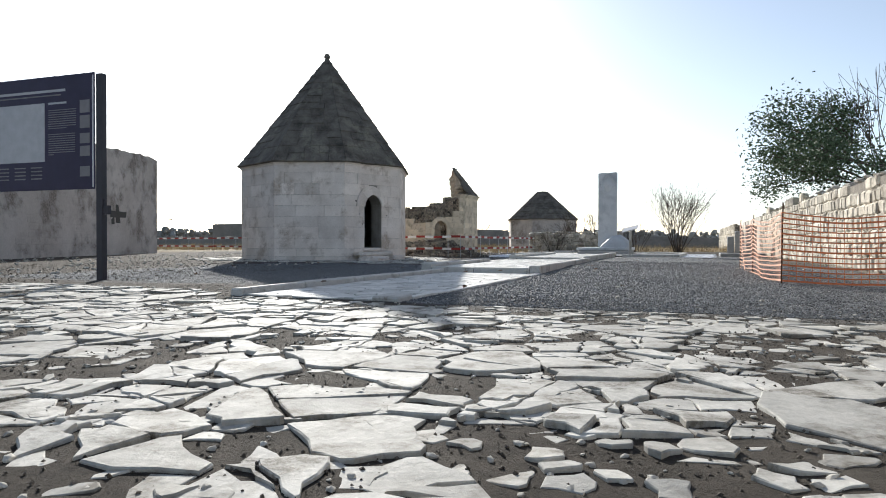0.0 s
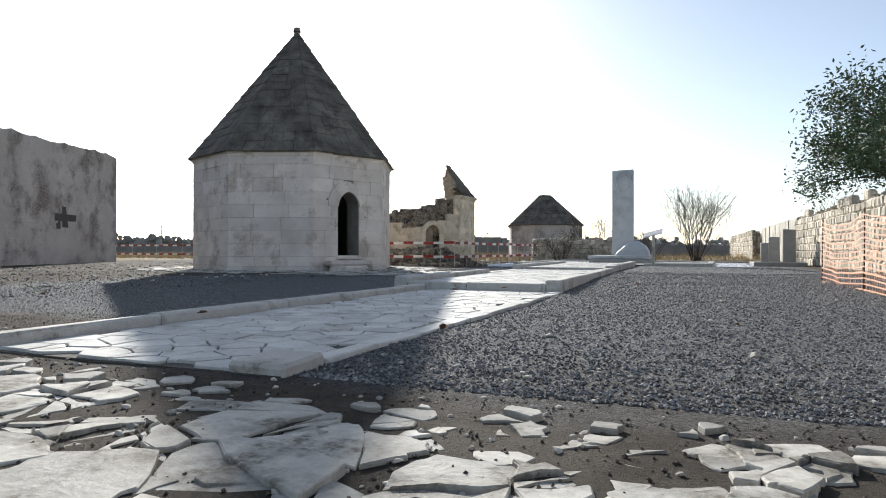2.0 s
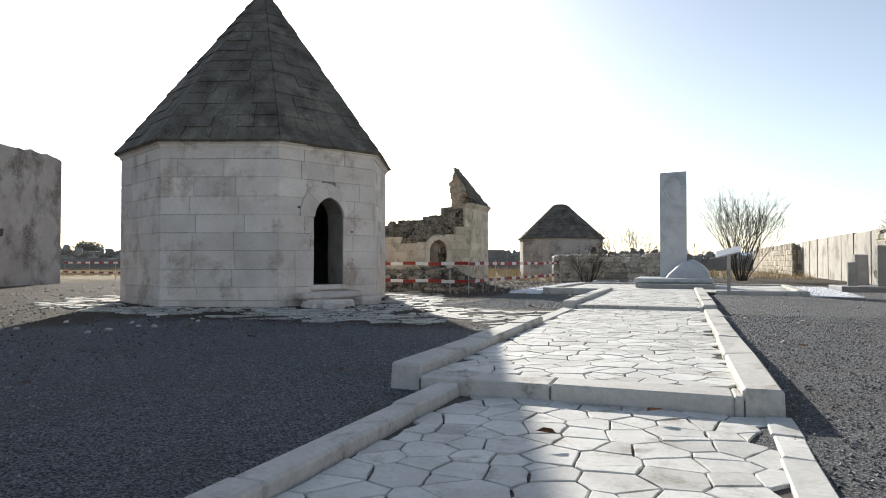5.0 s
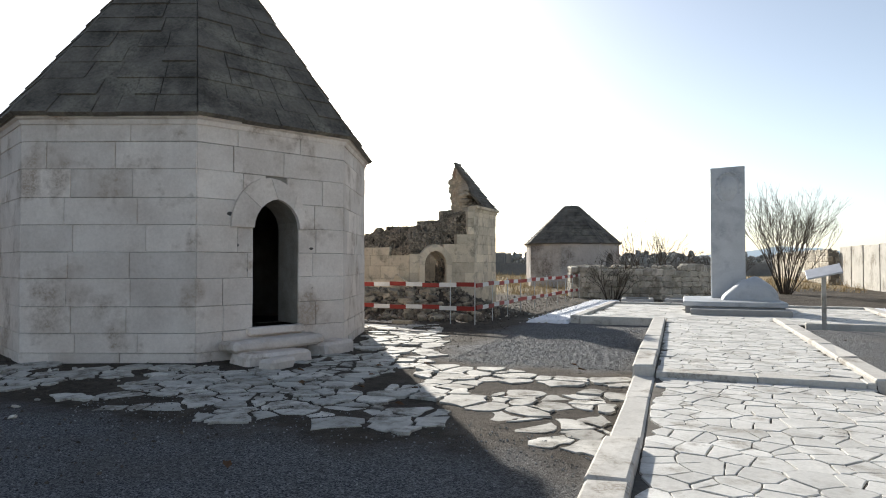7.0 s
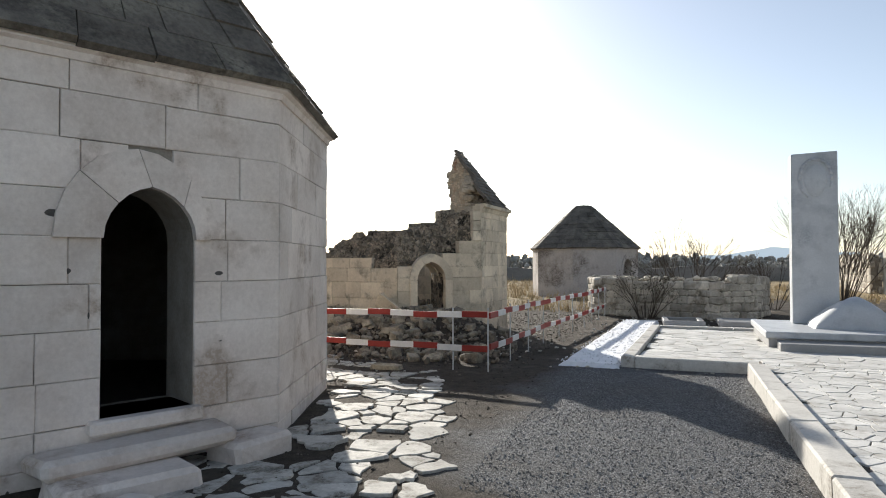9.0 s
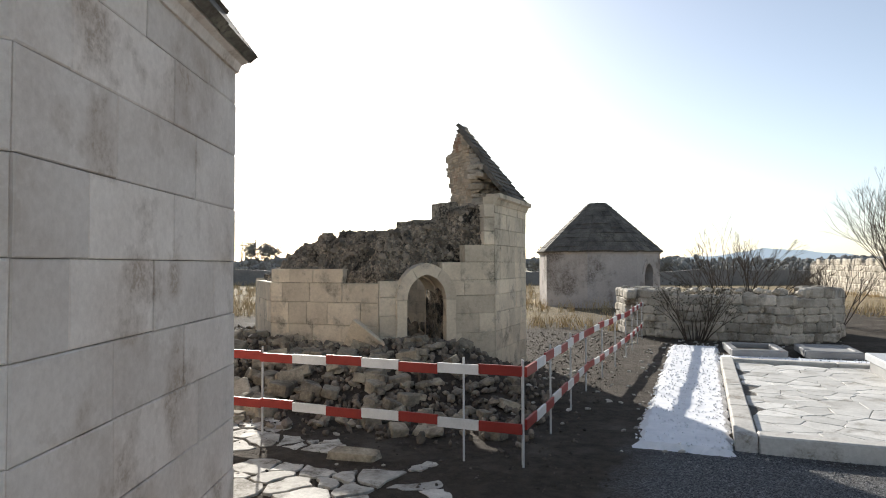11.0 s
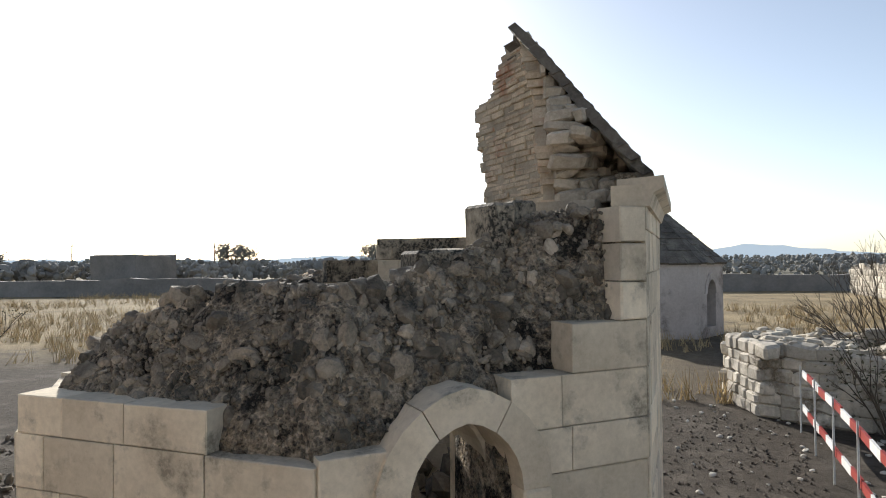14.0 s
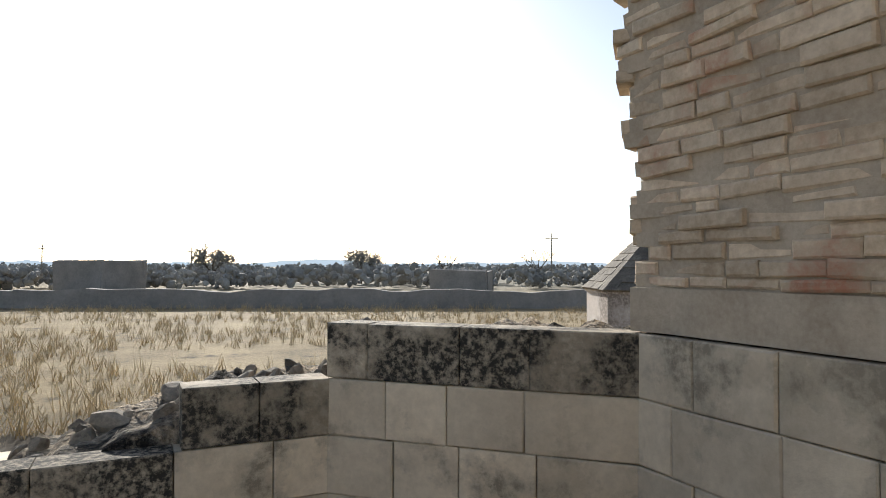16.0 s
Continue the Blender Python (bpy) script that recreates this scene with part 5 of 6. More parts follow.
# ---- barrier of red and white boards ----
def barrier(points, posts, group, near_end=0.0):
    """Two rails of red and white boards on thin steel posts, each stretch a thing of its own."""
    for (a, b), n in zip(zip(points, points[1:]), posts):
        a, b = Vector(a), Vector(b)
        d = (b - a)
        fence = thing("barrier", "site barrier of red and white boards on thin posts", "barrier", (a.x, a.y, 0), math.degrees(math.atan2(d.y, d.x)), group)
        long = d.length
        for i in range(n + 1):
            bm = bmesh.new()
            tube(bm, (long * i / n, 0.03, -0.15), (long * i / n, 0.03, 0.93), 0.011, None, 8)
            part("post", bm, STEEL, fence)
        if near_end:
            bm = bmesh.new()
            tube(bm, (long - near_end, 0.03, -0.15), (long - near_end, 0.03, 0.93), 0.011, None, 8)
            part("post", bm, STEEL, fence)
        for z in (0.83, 0.34):
            k = max(1, round(long / 0.42))
            for i in range(k):
                bm = bmesh.new()
                sag = 0.012 * math.sin(i * 1.7 + z * 5)
                box(bm, long * i / k, long * (i + 1) / k - 0.002, -0.012, 0.012, z - 0.045 + sag, z + 0.045 + sag)
                part("board", bm, (RED, WHITE)[i % 2], fence)


barrier([(-15.1, 26.08), (-10.67, 25.83), (-7.86, 25.70)], [2, 1], "site barriers", 0.56)
barrier([(-7.85, 25.8), (-7.75, 29.4), (-7.45, 33.0), (-7.3, 36.3)], [3, 3, 3], "site barriers")
barrier([(-33.0, 33.5), (-26.0, 32.0), (-19.5, 30.2), (-14.9, 26.1)], [3, 3, 3], "site barriers")


# ---- information board ----
def info_board():
    a, b = Vector((-7.58, 8.36)), Vector((-9.95, 8.25))
    d = a - b
    board = thing("information_board", "dark freestanding information board on two posts", "sign", (b.x, b.y, 0), math.degrees(math.atan2(d.y, d.x)))
    w = d.length
    for x in (0.0, w):
        bm = bmesh.new()
        box(bm, x - 0.06, x + 0.06, -0.05, 0.05, -0.1, 3.22, None, 0.006)
        part("post", bm, SIGN_FRAME, board, "dark steel post")
    bm = bmesh.new()
    box(bm, -0.12, w - 0.065, -0.075, -0.052, 1.42, 3.24, None, 0.004)
    panel = part("panel", bm, SIGN_FACE, board, "dark purple printed panel")
    y = -0.078

    def bar(x0, x1, z0, z1, mat, name="print_bar"):
        bm = bmesh.new()
        box(bm, x0, x1, y - 0.002, y + 0.004, z0, z1)
        part(name, bm, mat, panel)
    bar(w - 0.10, w - 0.075, 1.45, 3.2, SIGN_EDGE, "edge_strip")
    bar(0.15, 1.28, 1.88, 2.82, SIGN_PALE, "map_print")
    bar(0.30, 1.72, 2.985, 3.025, SIGN_PALE)
    bar(0.30, 1.62, 2.925, 2.945, SIGN_GREY)
    bm = bmesh.new()
    tube(bm, (0.2, y, 2.97), (0.2, y - 0.003, 2.97), 0.06, None, 20)
    part("round_mark", bm, SIGN_PALE, panel)
    bar(1.36, 1.74, 2.79, 2.82, SIGN_PALE)
    for i in range(9):
        bar(1.36, 1.94 - (0.2 if i == 8 else 0), 2.40 + 0.036 * (8 - i), 2.412 + 0.036 * (8 - i), SIGN_GREY)
    for i in range(10):
        bar(1.36, 1.92 - (0.45 if i == 9 else 0), 1.98 + 0.036 * (9 - i), 1.992 + 0.036 * (9 - i), SIGN_GREY)
    for z0, z1 in ((2.62, 2.82), (2.38, 2.58), (2.14, 2.30), (1.94, 2.10), (1.62, 1.78)):
        bar(2.02, 2.22, z0, z1, SIGN_GREY, "photo_print")
    for x in (0.25, 0.62, 0.98):
        for i in range(4):
            bar(x, x + 0.24, 1.60 + 0.06 * i, 1.618 + 0.06 * i, SIGN_GREY)
    bm = bmesh.new()
    box(bm, w + 0.06, w + 0.16, -0.03, 0.03, 1.02, 1.16)
    box(bm, w + 0.065, w + 0.085, -0.02, 0.02, 1.16, 1.26)
    part("code_plate", bm, SIGN_FRAME, board, "small dark plate on the post")


info_board()


# ---- orange net fence ----
def net_fence():
    rng = random.Random(17)
    pts = [(2.05, 17.2), (2.12, 14.6), (2.3, 11.75), (4.1, 11.5), (6.2, 11.2), (8.5, 10.9)]
    fence = thing("net_fence", "sagging orange plastic safety net on rusty bars", "fence", (2.3, 11.75, 0))
    loc = [Vector((x - 2.3, y - 11.75, 0)) for x, y in pts]
    for p, h in zip(loc, (1.12, 1.14, 1.2, 1.15, 1.15, 1.15)):
        bm = bmesh.new()
        tube(bm, p + Vector((0, 0, -0.2)), p + Vector((0.02, 0.01, h)), 0.011, 0.010, 8)
        part("post", bm, RUST, fence, "rusty steel bar")
    for k, (a, b) in enumerate(zip(loc, loc[1:])):
        bm = bmesh.new()
        long = (b - a).length
        cols = max(6, int(long / 0.10))
        rows = 13
        side = Vector((-(b - a).y, (b - a).x, 0)).normalized()

        def at(i, j):
            u = i / cols
            sag = 0.10 * math.sin(math.pi * u) * (0.3 + 0.7 * j / rows)
            p = a.lerp(b, u)
            z = 0.03 + 1.02 * j / rows - sag + 0.008 * noise.noise(Vector((u * 9, j * 3.1, k)))
            return p + side * (0.05 * math.sin(math.pi * u) * math.sin(u * 7 + k + j * 0.25)) + Vector((0, 0, z))
        for j in range(rows + 1):
            for i in range(cols):
                p, q = at(i, j), at(i + 1, j)
                h = Vector((0, 0, 0.009 if j % 3 else 0.013))
                o = side * 0.002
                vs = [bm.verts.new(v) for v in (p - h - o, q - h - o, q + h - o, p + h - o, p - h + o, q - h + o, q + h + o, p + h + o)]
                for f in ((0, 1, 2, 3), (7, 6, 5, 4), (3, 2, 6, 7), (4, 5, 1, 0)):
                    bm.faces.new([vs[x] for x in f])
        for i in range(0, cols + 1):
            for j in range(rows):
                p, q = at(i, j), at(i, j + 1)
                h = (b - a).normalized() * 0.0035
                o = side * 0.0015
                vs = [bm.verts.new(v) for v in (p - h - o, p + h - o, q + h - o, q - h - o, p - h + o, p + h + o, q + h + o, q - h + o)]
                for f in ((0, 1, 2, 3), (7, 6, 5, 4)):
                    bm.faces.new([vs[x] for x in f])
        part("netting", bm, NET_PALE if k < 2 else NET, fence, "faded orange plastic netting")


net_fence()


# ---- plants ----
def branch(bm, tips, p, d, length, r, depth, rng, droop=0.0, split=3, spread=0.5, shrink=0.72, sides=5):
    """A limb that forks and thins out; its tips are kept."""
    q = p
    for s in range(2):
        d = (d + Vector((rng.uniform(-1, 1), rng.uniform(-1, 1), rng.uniform(-1, 1) - droop)) * 0.13).normalized()
        e = q + d * length / 2
        tube(bm, q, e, r * (1 - 0.15 * s), r * (0.85 - 0.2 * s), sides)
        q = e
    tips.append((q, d))
    if depth == 0:
        return
    for _ in range(split if rng.random() < 0.7 else split - 1):
        nd = (d + Vector((rng.uniform(-1, 1), rng.uniform(-1, 1), rng.uniform(-0.6, 0.8))) * spread).normalized()
        branch(bm, tips, q, nd, length * shrink * rng.uniform(0.75, 1.15), r * 0.62, depth - 1, rng, droop, split, spread, shrink, 4 if depth < 3 else 5)


def leafy(soup, tips, rng, count, spread, size):
    for _ in range(count):
        q, d = rng.choice(tips)
        p = q + Vector((rng.gauss(0, spread), rng.gauss(0, spread), rng.gauss(0, spread * 0.8)))
        s = size * rng.uniform(0.6, 1.3)
        soup.add([(0, -1, 0), (0.45, -0.2, 0.12), (0, 1, 0), (-0.45, -0.2, 0.12)], [(0, 1, 2), (0, 2, 3)], placed(p, turn(rng), (s, s, s)))


def leafy_tree(at, height, rng, leaves, size, crown, label, lean=(0, 0), mat=LEAF):
    tree = thing("tree", label, "tree", at)
    bm, tips = bmesh.new(), []
    trunk = height * 0.25
    tube(bm, (0, 0, -0.1), (0.05, 0, trunk), height * 0.028, height * 0.022, 8)
    for i in range(6):
        a = i * 1.05 + rng.uniform(-0.3, 0.3)
        branch(bm, tips, Vector((0.05, 0, trunk * rng.uniform(0.75, 1.0))), Vector((math.cos(a) * 0.8 + lean[0], math.sin(a) * 0.8 + lean[1], rng.uniform(0.35, 1.0))).normalized(), crown * 0.62, height * 0.012, 3, rng, 0.1, 3, 0.6, 0.66)
    part("trunk", bm, BARK, tree)
    soup = Soup()
    leafy(soup, tips, rng, leaves, 0.34, size)
    soup.build("crown", mat, tree, "uneven crown of small dark green leaves")
    return tree


leafy_tree((8.9, 25.6, 0), 6.2, random.Random(51), 36000, 0.06, 4.3, "dense dark green tree behind the boundary wall")


def bare_shrub(at, height, stems, rng, label, width=0.55, leaf=0, depth=3, r=0.022):
    bush = thing("shrub", label, "shrub", at)
    bm, tips = bmesh.new(), []
    for i in range(stems):
        a = rng.uniform(0, 6.3)
        k = rng.uniform(0.1, width)
        d = Vector((math.cos(a) * k, math.sin(a) * k, 1)).normalized()
        branch(bm, tips, Vector((math.cos(a) * 0.18, math.sin(a) * 0.18, -0.05)), d, height * 0.36 * rng.uniform(0.8, 1.1), r, depth, rng, -0.2, 3, 0.42, 0.66, 4)
    part("bare_crown", bm, TWIG, bush)
    if leaf:
        soup = Soup()
        leafy(soup, tips, rng, leaf, 0.12, 0.03)
        soup.build("dry_leaves", SCRUB, bush)
    return bush


bare_shrub((0.1, 42.6, 0), 4.5, 40, random.Random(61), "tall bare many-stemmed shrub in dry ground", 0.55, 0, 4, 0.018)
bare_shrub((-5.0, 39.2, 0.0), 3.0, 22, random.Random(62), "bare spreading shrub inside the stone enclosure", 1.35, 0, 4, 0.018)
bare_shrub((-6.15, 36.1, 0.0), 1.75, 22, random.Random(63), "dry brown shrub growing against the stone wall", 0.75, 900, 2, 0.014)
bare_shrub((-2.2, 41.5, 0.0), 2.1, 14, random.Random(64), "bare shrub behind the stone enclosure", 0.8, 0, 3, 0.018)
bare_shrub((6.5, 40.0, 0.0), 3.6, 12, random.Random(65), "bare shrub behind the boundary wall", 0.7, 0, 3, 0.022)
bare_shrub((7.6, 26.0, 0.0), 8.2, 7, random.Random(66), "tall bare branches rising behind the wall", 0.35, 0, 3, 0.03)
bare_shrub((-27.0, 39.0, 0.0), 1.9, 12, random.Random(67), "low scrub bush beyond the barrier", 0.8, 1200, 2, 0.016)


# ---- far plain ----
def far_plain():
    rng = random.Random(71)
    # the dark boundary wall across the plain
    pts = [(-110, 46), (-52, 64), (-16, 76), (30, 88), (90, 100)]
    for i, (a, b) in enumerate(zip(pts, pts[1:])):
        a, b = Vector(a), Vector(b)
        k = int((b - a).length / 1.2)
        vs, fs = [], []
        n = Vector((-(b - a).y, (b - a).x)).normalized() * 0.4
        for j in range(k + 1):
            p = a.lerp(b, j / k)
            h = 1.25 + 0.3 * noise.noise(Vector((p.x * 0.25, p.y * 0.25, 0))) + rng.uniform(-0.08, 0.08)
            vs += [(p.x - n.x, p.y - n.y, -0.2), (p.x - n.x, p.y - n.y, h), (p.x + n.x, p.y + n.y, h), (p.x + n.x, p.y + n.y, -0.2)]
        for j in range(k):
            for c in range(3):
                fs.append((j * 4 + c, j * 4 + 4 + c, j * 4 + 5 + c, j * 4 + 1 + c))
        tagged(part("wall_plain", mesh_of("wall_plain", vs, fs, FAR_STONE), FAR_STONE), "long dark ruined stone wall across the plain", "wall", kind="structure")
    for x, y, w, d, h in ((-67.8, 87, 7.0, 6, 3.6), (-29, 96, 6, 4, 2.6), (-95, 84, 8, 5, 2.6)):
        house = thing("ruined_house", "distant roofless stone house on the plain", "ruin", (x, y, 0), rng.uniform(-10, 10))
        for x0, x1, y0, y1 in ((-w / 2, w / 2, -d / 2, -d / 2 + 0.5), (-w / 2, w / 2, d / 2 - 0.5, d / 2), (-w / 2, -w / 2 + 0.5, -d / 2 + 0.5, d / 2 - 0.5), (w / 2 - 0.5, w / 2, -d / 2 + 0.5, d / 2 - 0.5)):
            bm = bmesh.new()
            box(bm, x0, x1, y0, y1, -0.2, h * rng.uniform(0.92, 1.0), None, 0, 0.12, rng)
            part("wall", bm, FAR_STONE, house)
    for x, y, h in ((-79, 116, 6.0), (-24, 129, 8.0), (-120, 125, 7)):
        pole = thing("power_pole", "thin wooden power pole with a crossarm", "pole", (x, y, 0))
        bm = bmesh.new()
        tube(bm, (0, 0, -0.3), (0.1, 0, h), 0.16, 0.10, 6)
        part("pole", bm, WOOD, pole)
        bm = bmesh.new()
        box(bm, -0.9, 1.0, -0.06, 0.06, h - 0.9, h - 0.75)
        part("crossarm", bm, WOOD, pole)
    # scattered trees and scrub to the skyline, in the haze-paled colour
    soup = Soup()
    for _ in range(1500):
        far = 85 + 420 * rng.random() ** 1.5
        a = radians(rng.uniform(-80, 60))
        x, y = -10 + far * math.sin(a), 30 + far * math.cos(a)
        h = rng.uniform(0.8, 2.6) * (1 + far / 500)
        for _ in range(16):
            p = (x + rng.gauss(0, h * 0.55), y + rng.gauss(0, h * 0.5), h * rng.uniform(0.2, 0.95))
            s = h * rng.uniform(0.08, 0.26)
            soup.add(*ROCKS[rng.randrange(10)], placed(p, turn(rng), (s * 1.3, s * 1.3, s)))
    tagged(soup.build("far_scrub", HAZED_WOOD), "grey brown scrub and trees paled with painted haze", "scrub", kind="stuff")
    for x, y, h in ((-72, 112, 6.2), (-110, 100, 5.0), (-27, 135, 7.0), (-56, 130, 6.0), (-44, 140, 6.5)):
        tree = thing("tree", "distant half bare tree on the plain", "tree", (x, y, 0))
        bm, tips = bmesh.new(), []
        tube(bm, (0, 0, -0.2), (0, 0, h * 0.3), 0.2, 0.15, 6)
        for i in range(6):
            a = i * 1.05
            branch(bm, tips, Vector((0, 0, h * 0.28)), Vector((math.cos(a), math.sin(a), 1.2)).normalized(), h * 0.3, 0.09, 2, rng, 0, 3, 0.6, 0.65, 4)
        part("trunk", bm, BARK, tree)
        if h < 6.4:
            leaves = Soup()
            leafy(leaves, tips, rng, 3200, 0.55, 0.17)
            leaves.build("crown", HAZED_WOOD, tree)
    # faint hills at the skyline, their haze an added glow
    vs, fs = [], []
    for i in range(161):
        a = radians(-75 + 150 * i / 160)
        d = 3600
        h = 18 + 40 * max(0, noise.noise(Vector((i * 0.09, 0, 5)))) + 28 * abs(noise.noise(Vector((i * 0.35, 2, 5))))
        h += 90 * math.exp(-((i - 140) / 16) ** 2) + 50 * math.exp(-((i - 88) / 5) ** 2)
        vs += [(d * math.sin(a), d * math.cos(a), -5), (d * math.sin(a), d * math.cos(a), h)]
    for i in range(160):
        fs.append((2 * i, 2 * i + 2, 2 * i + 3, 2 * i + 1))
    tagged(part("backdrop", mesh_of("backdrop", vs, fs, HILL), HILL), "faint skyline hills with blue haze put in as glow", "hills", kind="structure")


far_plain()


def dry_grass():
    rng = random.Random(81)
    soup = Soup()
    for _ in range(5200):
        d = 38 + 40 * rng.random() ** 1.3
        x, y = rng.uniform(-48, -8), d
        if rng.random() < 0.12:
            x, y = rng.uniform(-8, 4), rng.uniform(45, 62)
        if noise.noise(Vector((x * 0.2, y * 0.2, 7))) < -0.12 or math.hypot(x + 9.75, y - 52.2) < 4:
            continue
        h = rng.uniform(0.22, 0.6)
        for _ in range(7):
            a, k = rng.uniform(0, 6.3), rng.uniform(0.05, 0.6)
            tip = (x + math.cos(a) * h * k, y + math.sin(a) * h * k, h * rng.uniform(0.7, 1.1))
            b = rng.uniform(0, 6.3)
            ox, oy = math.cos(b) * 0.012, math.sin(b) * 0.012
            bx, by = x + rng.gauss(0, 0.08), y + rng.gauss(0, 0.08)
            n = len(soup.v)
            soup.v += [(bx - ox, by - oy, -0.02), (bx + ox, by + oy, -0.02), tip]
            soup.f.append((n, n + 1, n + 2))
    tagged(soup.build("dry_grass", STRAW), "patchy straw coloured dry grass", "grass", kind="stuff")


dry_grass()


# ---- rubble before the ruined tomb ----
def rubble():
    rng = random.Random(91)
    soup = Soup()

    def outside(x, y):
        d = max(abs((x - RC[0]) * math.cos(radians(RROT + 22.5 + 45 * k)) + (y - RC[1]) * math.sin(radians(RROT + 22.5 + 45 * k))) for k in range(4))
        return d > RR * math.cos(math.pi / 8) + 0.02
    n = 0
    while n < 2600:
        if rng.random() < 0.75:
            x, y = rng.gauss(-11.0, 2.2), rng.gauss(28.0, 0.9)
        else:
            x, y = rng.uniform(-19, -12.5), rng.uniform(26.3, 36)
        if y < 26.1 or (x > -8.0) or not outside(x, y):
            continue
        s = rng.uniform(0.018, 0.06) * (1.6 if rng.random() < 0.1 else 1)
        soup.add(*rng.choice(ROCKS), placed((x, y, heap(x, y) + s * 0.3), turn(rng), (s * rng.uniform(1, 1.6), s, s * rng.uniform(0.6, 1))))
        n += 1
    for _ in range(160):
        a = rng.uniform(0, 6.3)
        r = 1.45 * math.sqrt(rng.random())
        s = rng.uniform(0.06, 0.2)
        soup.add(*rng.choice(ROCKS), placed((RC[0] + r * math.cos(a), RC[1] + r * math.sin(a), 0.35 + rng.uniform(-0.2, 0.3)), turn(rng), (s * 1.3, s, s)))
    tagged(soup.build("rubble_heap", DEBRIS), "loose heap of small broken masonry stones", "rubble", kind="stuff")
    meshes = [mesh_of("fallen_stone", *(rough_block(rng) if i % 2 else rock_shape(rng, 1, 0.85, 0.17)), DEBRIS_PIECE) for i in range(12)]
    n = 0
    while n < 290:
        x, y = rng.gauss(-11.2, 2.4), rng.gauss(27.6, 0.8)
        if y < 26.2 or x > -8.3 or x < -17 or not outside(x, y):
            continue
        s = rng.uniform(0.045, 0.105) * (rng.uniform(1.3, 1.9) if x < -10.6 and y < 27.6 and rng.random() < 0.45 else 1)
        ob = part("fallen_stone", rng.choice(meshes), DEBRIS_PIECE, None, m=placed((x, y, heap(x, y) + s * 0.35), turn(rng, True), (s * rng.uniform(1, 1.7), s, s * rng.uniform(0.55, 0.9))))
        tagged(ob, "rough fallen masonry stone in the rubble heap", "stone", "fallen stones of the ruin")
        n += 1
    for x, y, s, tilt, rz in ((-13.2, 26.9, (0.42, 0.26, 0.22), 12, 20), (-12.3, 27.1, (0.45, 0.3, 0.22), -10, -15), (-13.9, 27.3, (0.36, 0.3, 0.26), 20, 60), (-12.7, 27.9, (0.4, 0.2, 0.14), 25, 5), (-14.8, 27.4, (0.5, 0.32, 0.28), 15, 40),
                              (-11.3, 26.7, (0.36, 0.22, 0.16), 6, -30), (-9.4, 25.5, (0.34, 0.14, 0.06), 2, 5), (-15.6, 28.4, (0.5, 0.3, 0.25), -14, 10), (-14.3, 29.3, (0.4, 0.28, 0.24), 30, 80), (-11.9, 27.8, (0.36, 0.2, 0.16), -22, 35)):
        ob = part("fallen_block", rng.choice(meshes), DEBRIS_PIECE, None, m=placed((x, y, heap(x, y) + s[2] * 0.35), pose(0, 0, 0, tilt, tilt * 0.4, rz), tuple(0.66 * a for a in s)))
        tagged(ob, "large dressed block fallen from the ruined wall", "stone", "fallen blocks of the ruin")
    bm = bmesh.new()
    box(bm, -0.27, 0.27, -0.06, 0.06, -0.22, 0.22, None, 0.015, 0.05, rng)
    tagged(part("leaning_slab", bm, RUIN, None, m=pose(-10.80, 28.46, 0.66, 24, 38, 10)), "broken slab leaning on the ruined wall", "stone")


rubble()


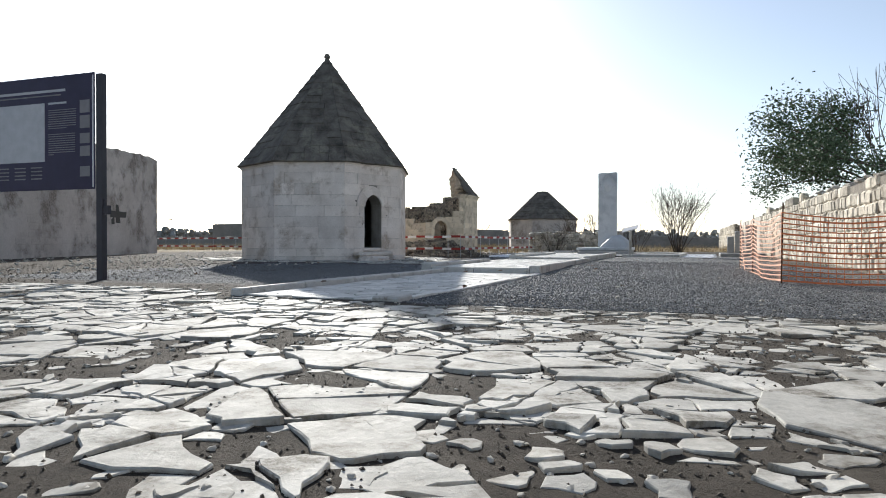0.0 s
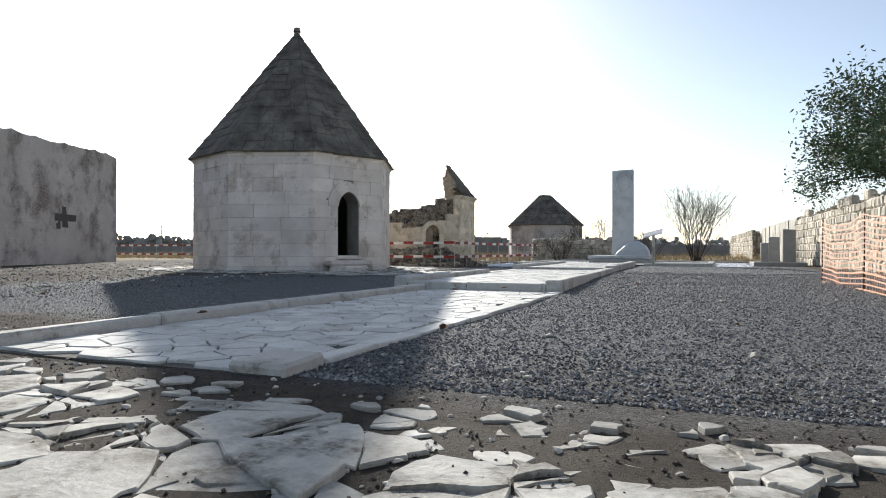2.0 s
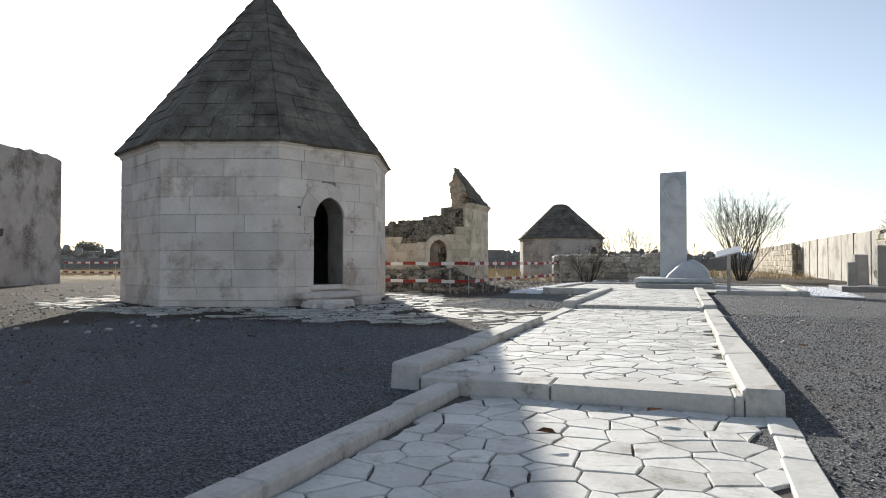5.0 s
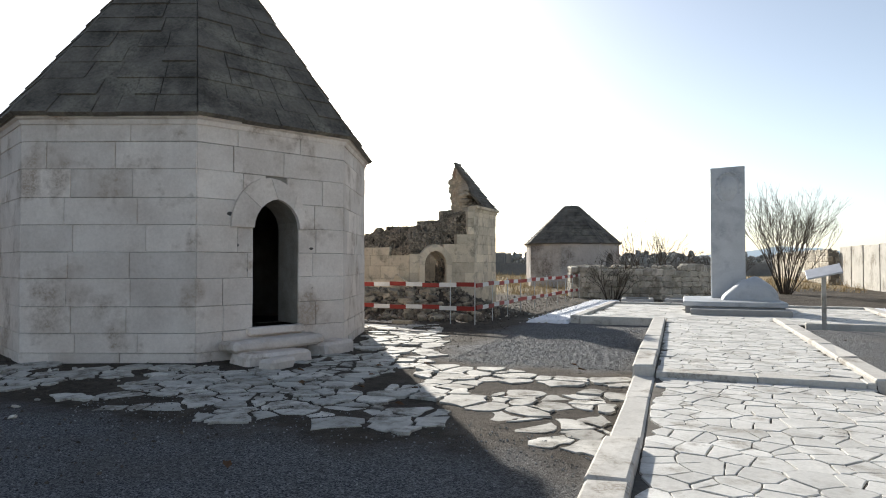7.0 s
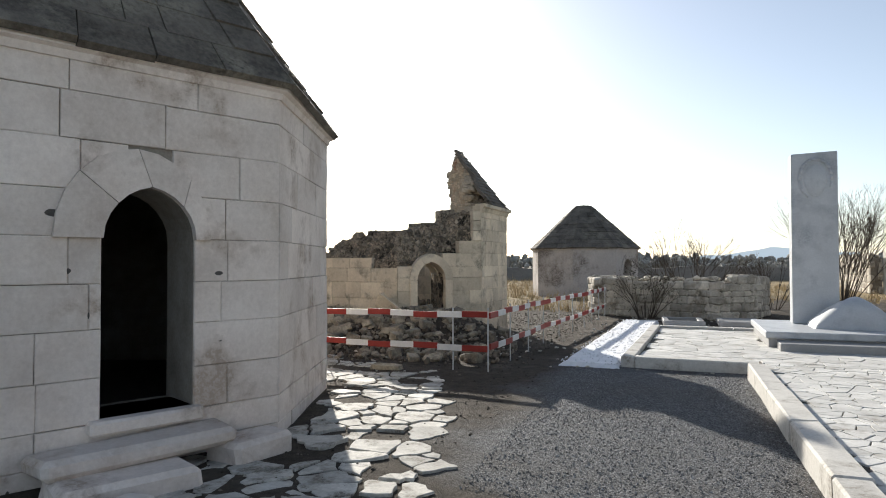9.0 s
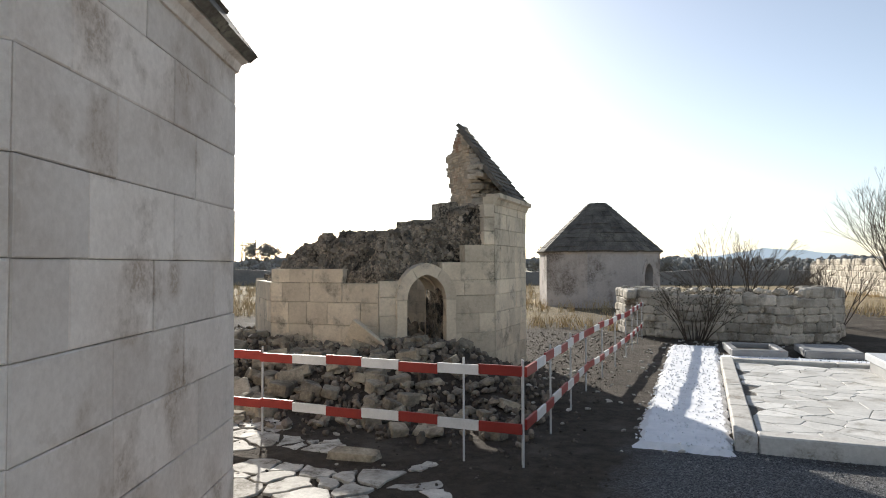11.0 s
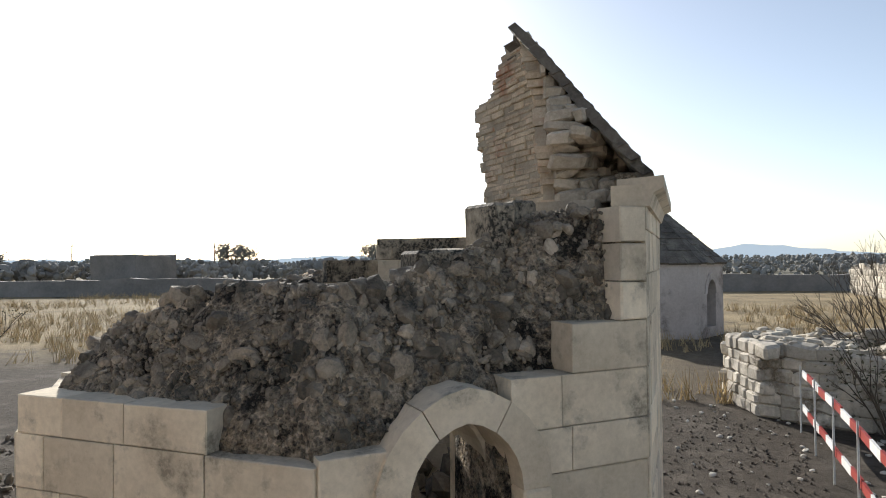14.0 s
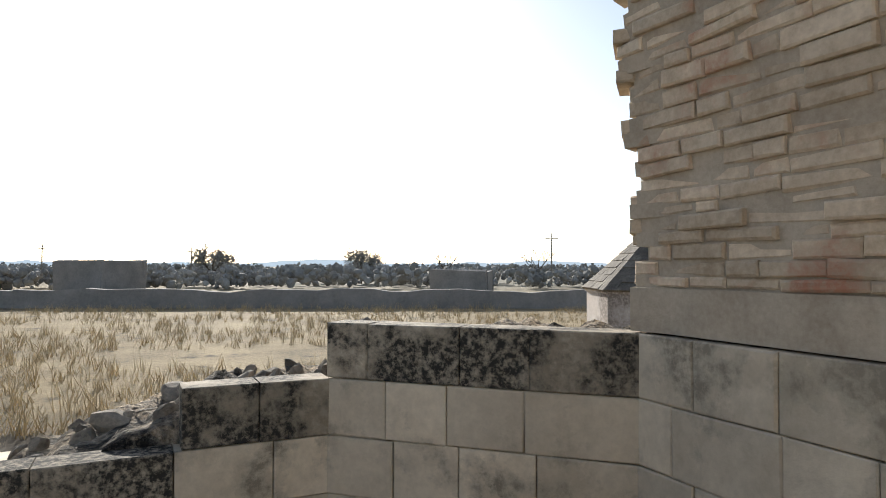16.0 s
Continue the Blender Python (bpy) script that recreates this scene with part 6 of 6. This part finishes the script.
# ---- flagstones on the ground ----
def flagstones():
    rng = random.Random(101)
    # the old pavement in front, broken and patchy
    top = thing("flagstone_pavement", "old broken pavement of irregular pale flagstones", "pavement", (0, 4, 0), kind="structure")
    rest, count = Soup(), 0
    def keep(x, y):
        gap = noise.noise(Vector((x * 0.9, y * 1.3, 2.0)))
        if -3.9 < x < -1.5 and y > 6.7:
            return False
        edge = 6.8 - 0.30 * max(0, x + 1.2) ** 0.5 + 0.5 * noise.noise(Vector((x * 0.8, 0, 4)))
        if x > -4.0:
            edge = min(edge, 6.3 + 0.15 * noise.noise(Vector((x * 2.0, 1.0, 4))))
        return gap > (-0.5 if x < -0.9 and y > 4.2 else -0.2) and (y < edge or (x < -3.9 and y < 7.2)) and rng.random() > 0.09
    cells = paving_cells(-13, 9, -3.0, 7.6, 0.335, 0.03, rng, keep, 0.6, False)
    cells.sort(key=lambda p: math.hypot(p[0][0] - 0.3, p[0][1] - 4.2))
    small = paving_cells(-9, 7, 0.5, 7.4, 0.12, 0.03, rng, lambda x, y: y < 6.6 and rng.random() < 0.5, 0.4, False)
    for poly in cells:
        bits = [poly]
        for _ in range(rng.choice((0, 1, 1, 2, 2, 3, 4))):        # a flag cracked across
            cx, cy = sum(p[0] for p in poly) / len(poly) + rng.uniform(-0.05, 0.05), sum(p[1] for p in poly) / len(poly) + rng.uniform(-0.05, 0.05)
            t = rng.uniform(0, 3.14)
            nx, ny = math.cos(t), math.sin(t)
            d = nx * cx + ny * cy
            bits = [c for b in bits for c in (clip(b, nx, ny, d - 0.004), clip(b, -nx, -ny, -d - 0.004)) if len(c) > 2]
        for b in bits:
            if len(b) < 3:
                continue
            (cx, cy), vs, fs = slab_geometry(b, -0.05, 0.010, rng, 0.03, 0.004, 0.036, rng.uniform(-0.012, 0.009))
            if count < 298:
                part("flagstone", mesh_of("flagstone", vs, fs, OLD_FLAG), OLD_FLAG, top, m=pose(cx, cy - 4, 0))
                count += 1
            else:
                rest.add(vs, fs, pose(cx, cy - 4, 0))
    for poly in small:
        (cx, cy), vs, fs = slab_geometry(poly, -0.05, 0.001, rng, 0.014, 0.003, 0.08, rng.uniform(-0.010, 0.006))
        rest.add(vs, fs, pose(cx, cy - 4, 0))
    rest.build("flagstones", OLD_FLAG_BITS, top)["kind"] = "stuff"

    # flags round the whole tomb and across to the path
    ring = thing("flagstone_surround", "worn flagstones round the tomb and to the path", "pavement", (-9, 20, 0), kind="structure")
    rest, count = Soup(), 0
    def round_tomb(x, y):
        d = math.hypot(x + 11.754, y - 21.8)
        inside = 3.0 < d < 4.55 + 0.5 * noise.noise(Vector((x * 0.7, y * 0.7, 0))) or (-9.5 < x < -4.2 and 17.3 + 0.4 * noise.noise(Vector((x, 0, 3))) < y < 20.2 + 0.15 * (-4.2 - x) and d > 3.0) or (-9.6 < x < -6.75 - 0.38 * (y - 20.8) and 20 < y < 25.6 and d > 3.0)
        return inside and rng.random() > 0.08 and noise.noise(Vector((x * 1.4, y * 1.4, 8))) > -0.22
    cells = paving_cells(-17, -4.1, 16.5, 27.5, 0.29, 0.042, rng, round_tomb, 0.7, False)
    cells.sort(key=lambda p: math.hypot(p[0][0] + 6.6, p[0][1] - 20))
    for poly in cells:
        (cx, cy), vs, fs = slab_geometry(poly, -0.06, 0.004, rng, 0.03, 0.004, 0.03, rng.uniform(-0.010, 0.010))
        if count < 298:
            part("flagstone", mesh_of("flagstone", vs, fs, OLD_FLAG), OLD_FLAG, ring, m=pose(cx + 9, cy - 20, 0))
            count += 1
        else:
            rest.add(vs, fs, pose(cx + 9, cy - 20, 0))
    rest.build("flagstones", OLD_FLAG_BITS, ring)["kind"] = "stuff"


flagstones()


# ---- loose gravel and crumbs ----
def loose_stones():
    rng = random.Random(111)
    soup = Soup()
    octa = ([(1, 0, 0), (0, 1, 0), (-1, 0, 0), (0, -1, 0), (0, 0, 1), (0, 0, -0.6)], [(0, 1, 4), (1, 2, 4), (2, 3, 4), (3, 0, 4), (1, 0, 5), (2, 1, 5), (3, 2, 5), (0, 3, 5)])

    def scatter(n, x0, x1, y0, y1, lo, hi, bias=1.0):
        for _ in range(n):
            x, y = rng.uniform(x0, x1), y0 + (y1 - y0) * rng.random() ** bias
            s = rng.uniform(lo, hi)
            v = [(a * rng.uniform(0.7, 1.2), b * rng.uniform(0.7, 1.2), c * rng.uniform(0.6, 1)) for a, b, c in octa[0]]
            soup.add(v, octa[1], placed((x, y, ground_height(x, y) + s * 0.3), turn(rng, True), (s, s, s)))
    scatter(38000, -1.72, 3.4, 6.9, 20, 0.004, 0.013, 1.6)
    scatter(7000, -9, -4.1, 8.3, 17.8, 0.005, 0.012)
    scatter(7000, -6.7, -4.1, 20.9, 27, 0.005, 0.012)
    tagged(soup.build("loose_gravel", PEBBLE), "dark grey crushed gravel beside the path", "gravel", kind="stuff")
    soup = Soup()
    scatter(17000, -5.5, 5.0, 1.8, 8.2, 0.003, 0.010)
    scatter(5000, -15, -7, 7, 26, 0.006, 0.02)
    scatter(5000, -17, -7.5, 26, 37, 0.008, 0.03)
    tagged(soup.build("soil_crumbs", SOIL_CRUMB), "small brown soil crumbs and grit", "grit", kind="stuff")
    soup = Soup()
    scatter_box = ((3200, -7, 6, 1.2, 7.6, 0.005, 0.02), (700, -22, -9, 8, 30, 0.02, 0.06), (500, -9, -3, 26.5, 40, 0.015, 0.05), (60, -1.5, 3.4, 8, 26, 0.02, 0.04))
    for n, x0, x1, y0, y1, lo, hi in scatter_box:
        for _ in range(n):
            s = rng.uniform(lo, hi)
            x, y = rng.uniform(x0, x1), rng.uniform(y0, y1)
            if math.hypot(x + 11.754, y - 21.8) < 3.1 or (PX0 < x < PX1 and PY0 < y < PY1):
                continue
            soup.add(*ROCKS[rng.randrange(10)], placed((x, y, ground_height(x, y) + s * 0.2), turn(rng, True), (s * 1.3, s, s * 0.6)))
    tagged(soup.build("limestone_crumbs", CRUMB), "scattered pale limestone crumbs on the earth", "gravel", kind="stuff")
    for i in range(26):
        x, y = rng.uniform(-9, 2), rng.uniform(8, 22)
        if rng.random() < 0.4:
            x, y = rng.uniform(-8, -4.5), rng.uniform(18, 20.5)
        bm = bmesh.new()
        vs = [bm.verts.new(p) for p in ((0, -0.05, 0.0), (0.03, -0.01, 0.012), (0.022, 0.03, 0.02), (0, 0.05, 0.006), (-0.022, 0.03, 0.018), (-0.03, -0.01, 0.014), (0, 0, 0.002))]
        for a in range(6):
            bm.faces.new((vs[a], vs[(a + 1) % 6], vs[6]))
        bmesh.ops.solidify(bm, geom=list(bm.faces), thickness=0.002)
        tagged(part("dry_leaf", bm, LEAF_LITTER, None, m=pose(x, y, 0.055, rng.uniform(-12, 12), rng.uniform(-12, 12), rng.uniform(0, 360))), "curled dry brown leaf on the ground", "leaf", "fallen leaves")


loose_stones()
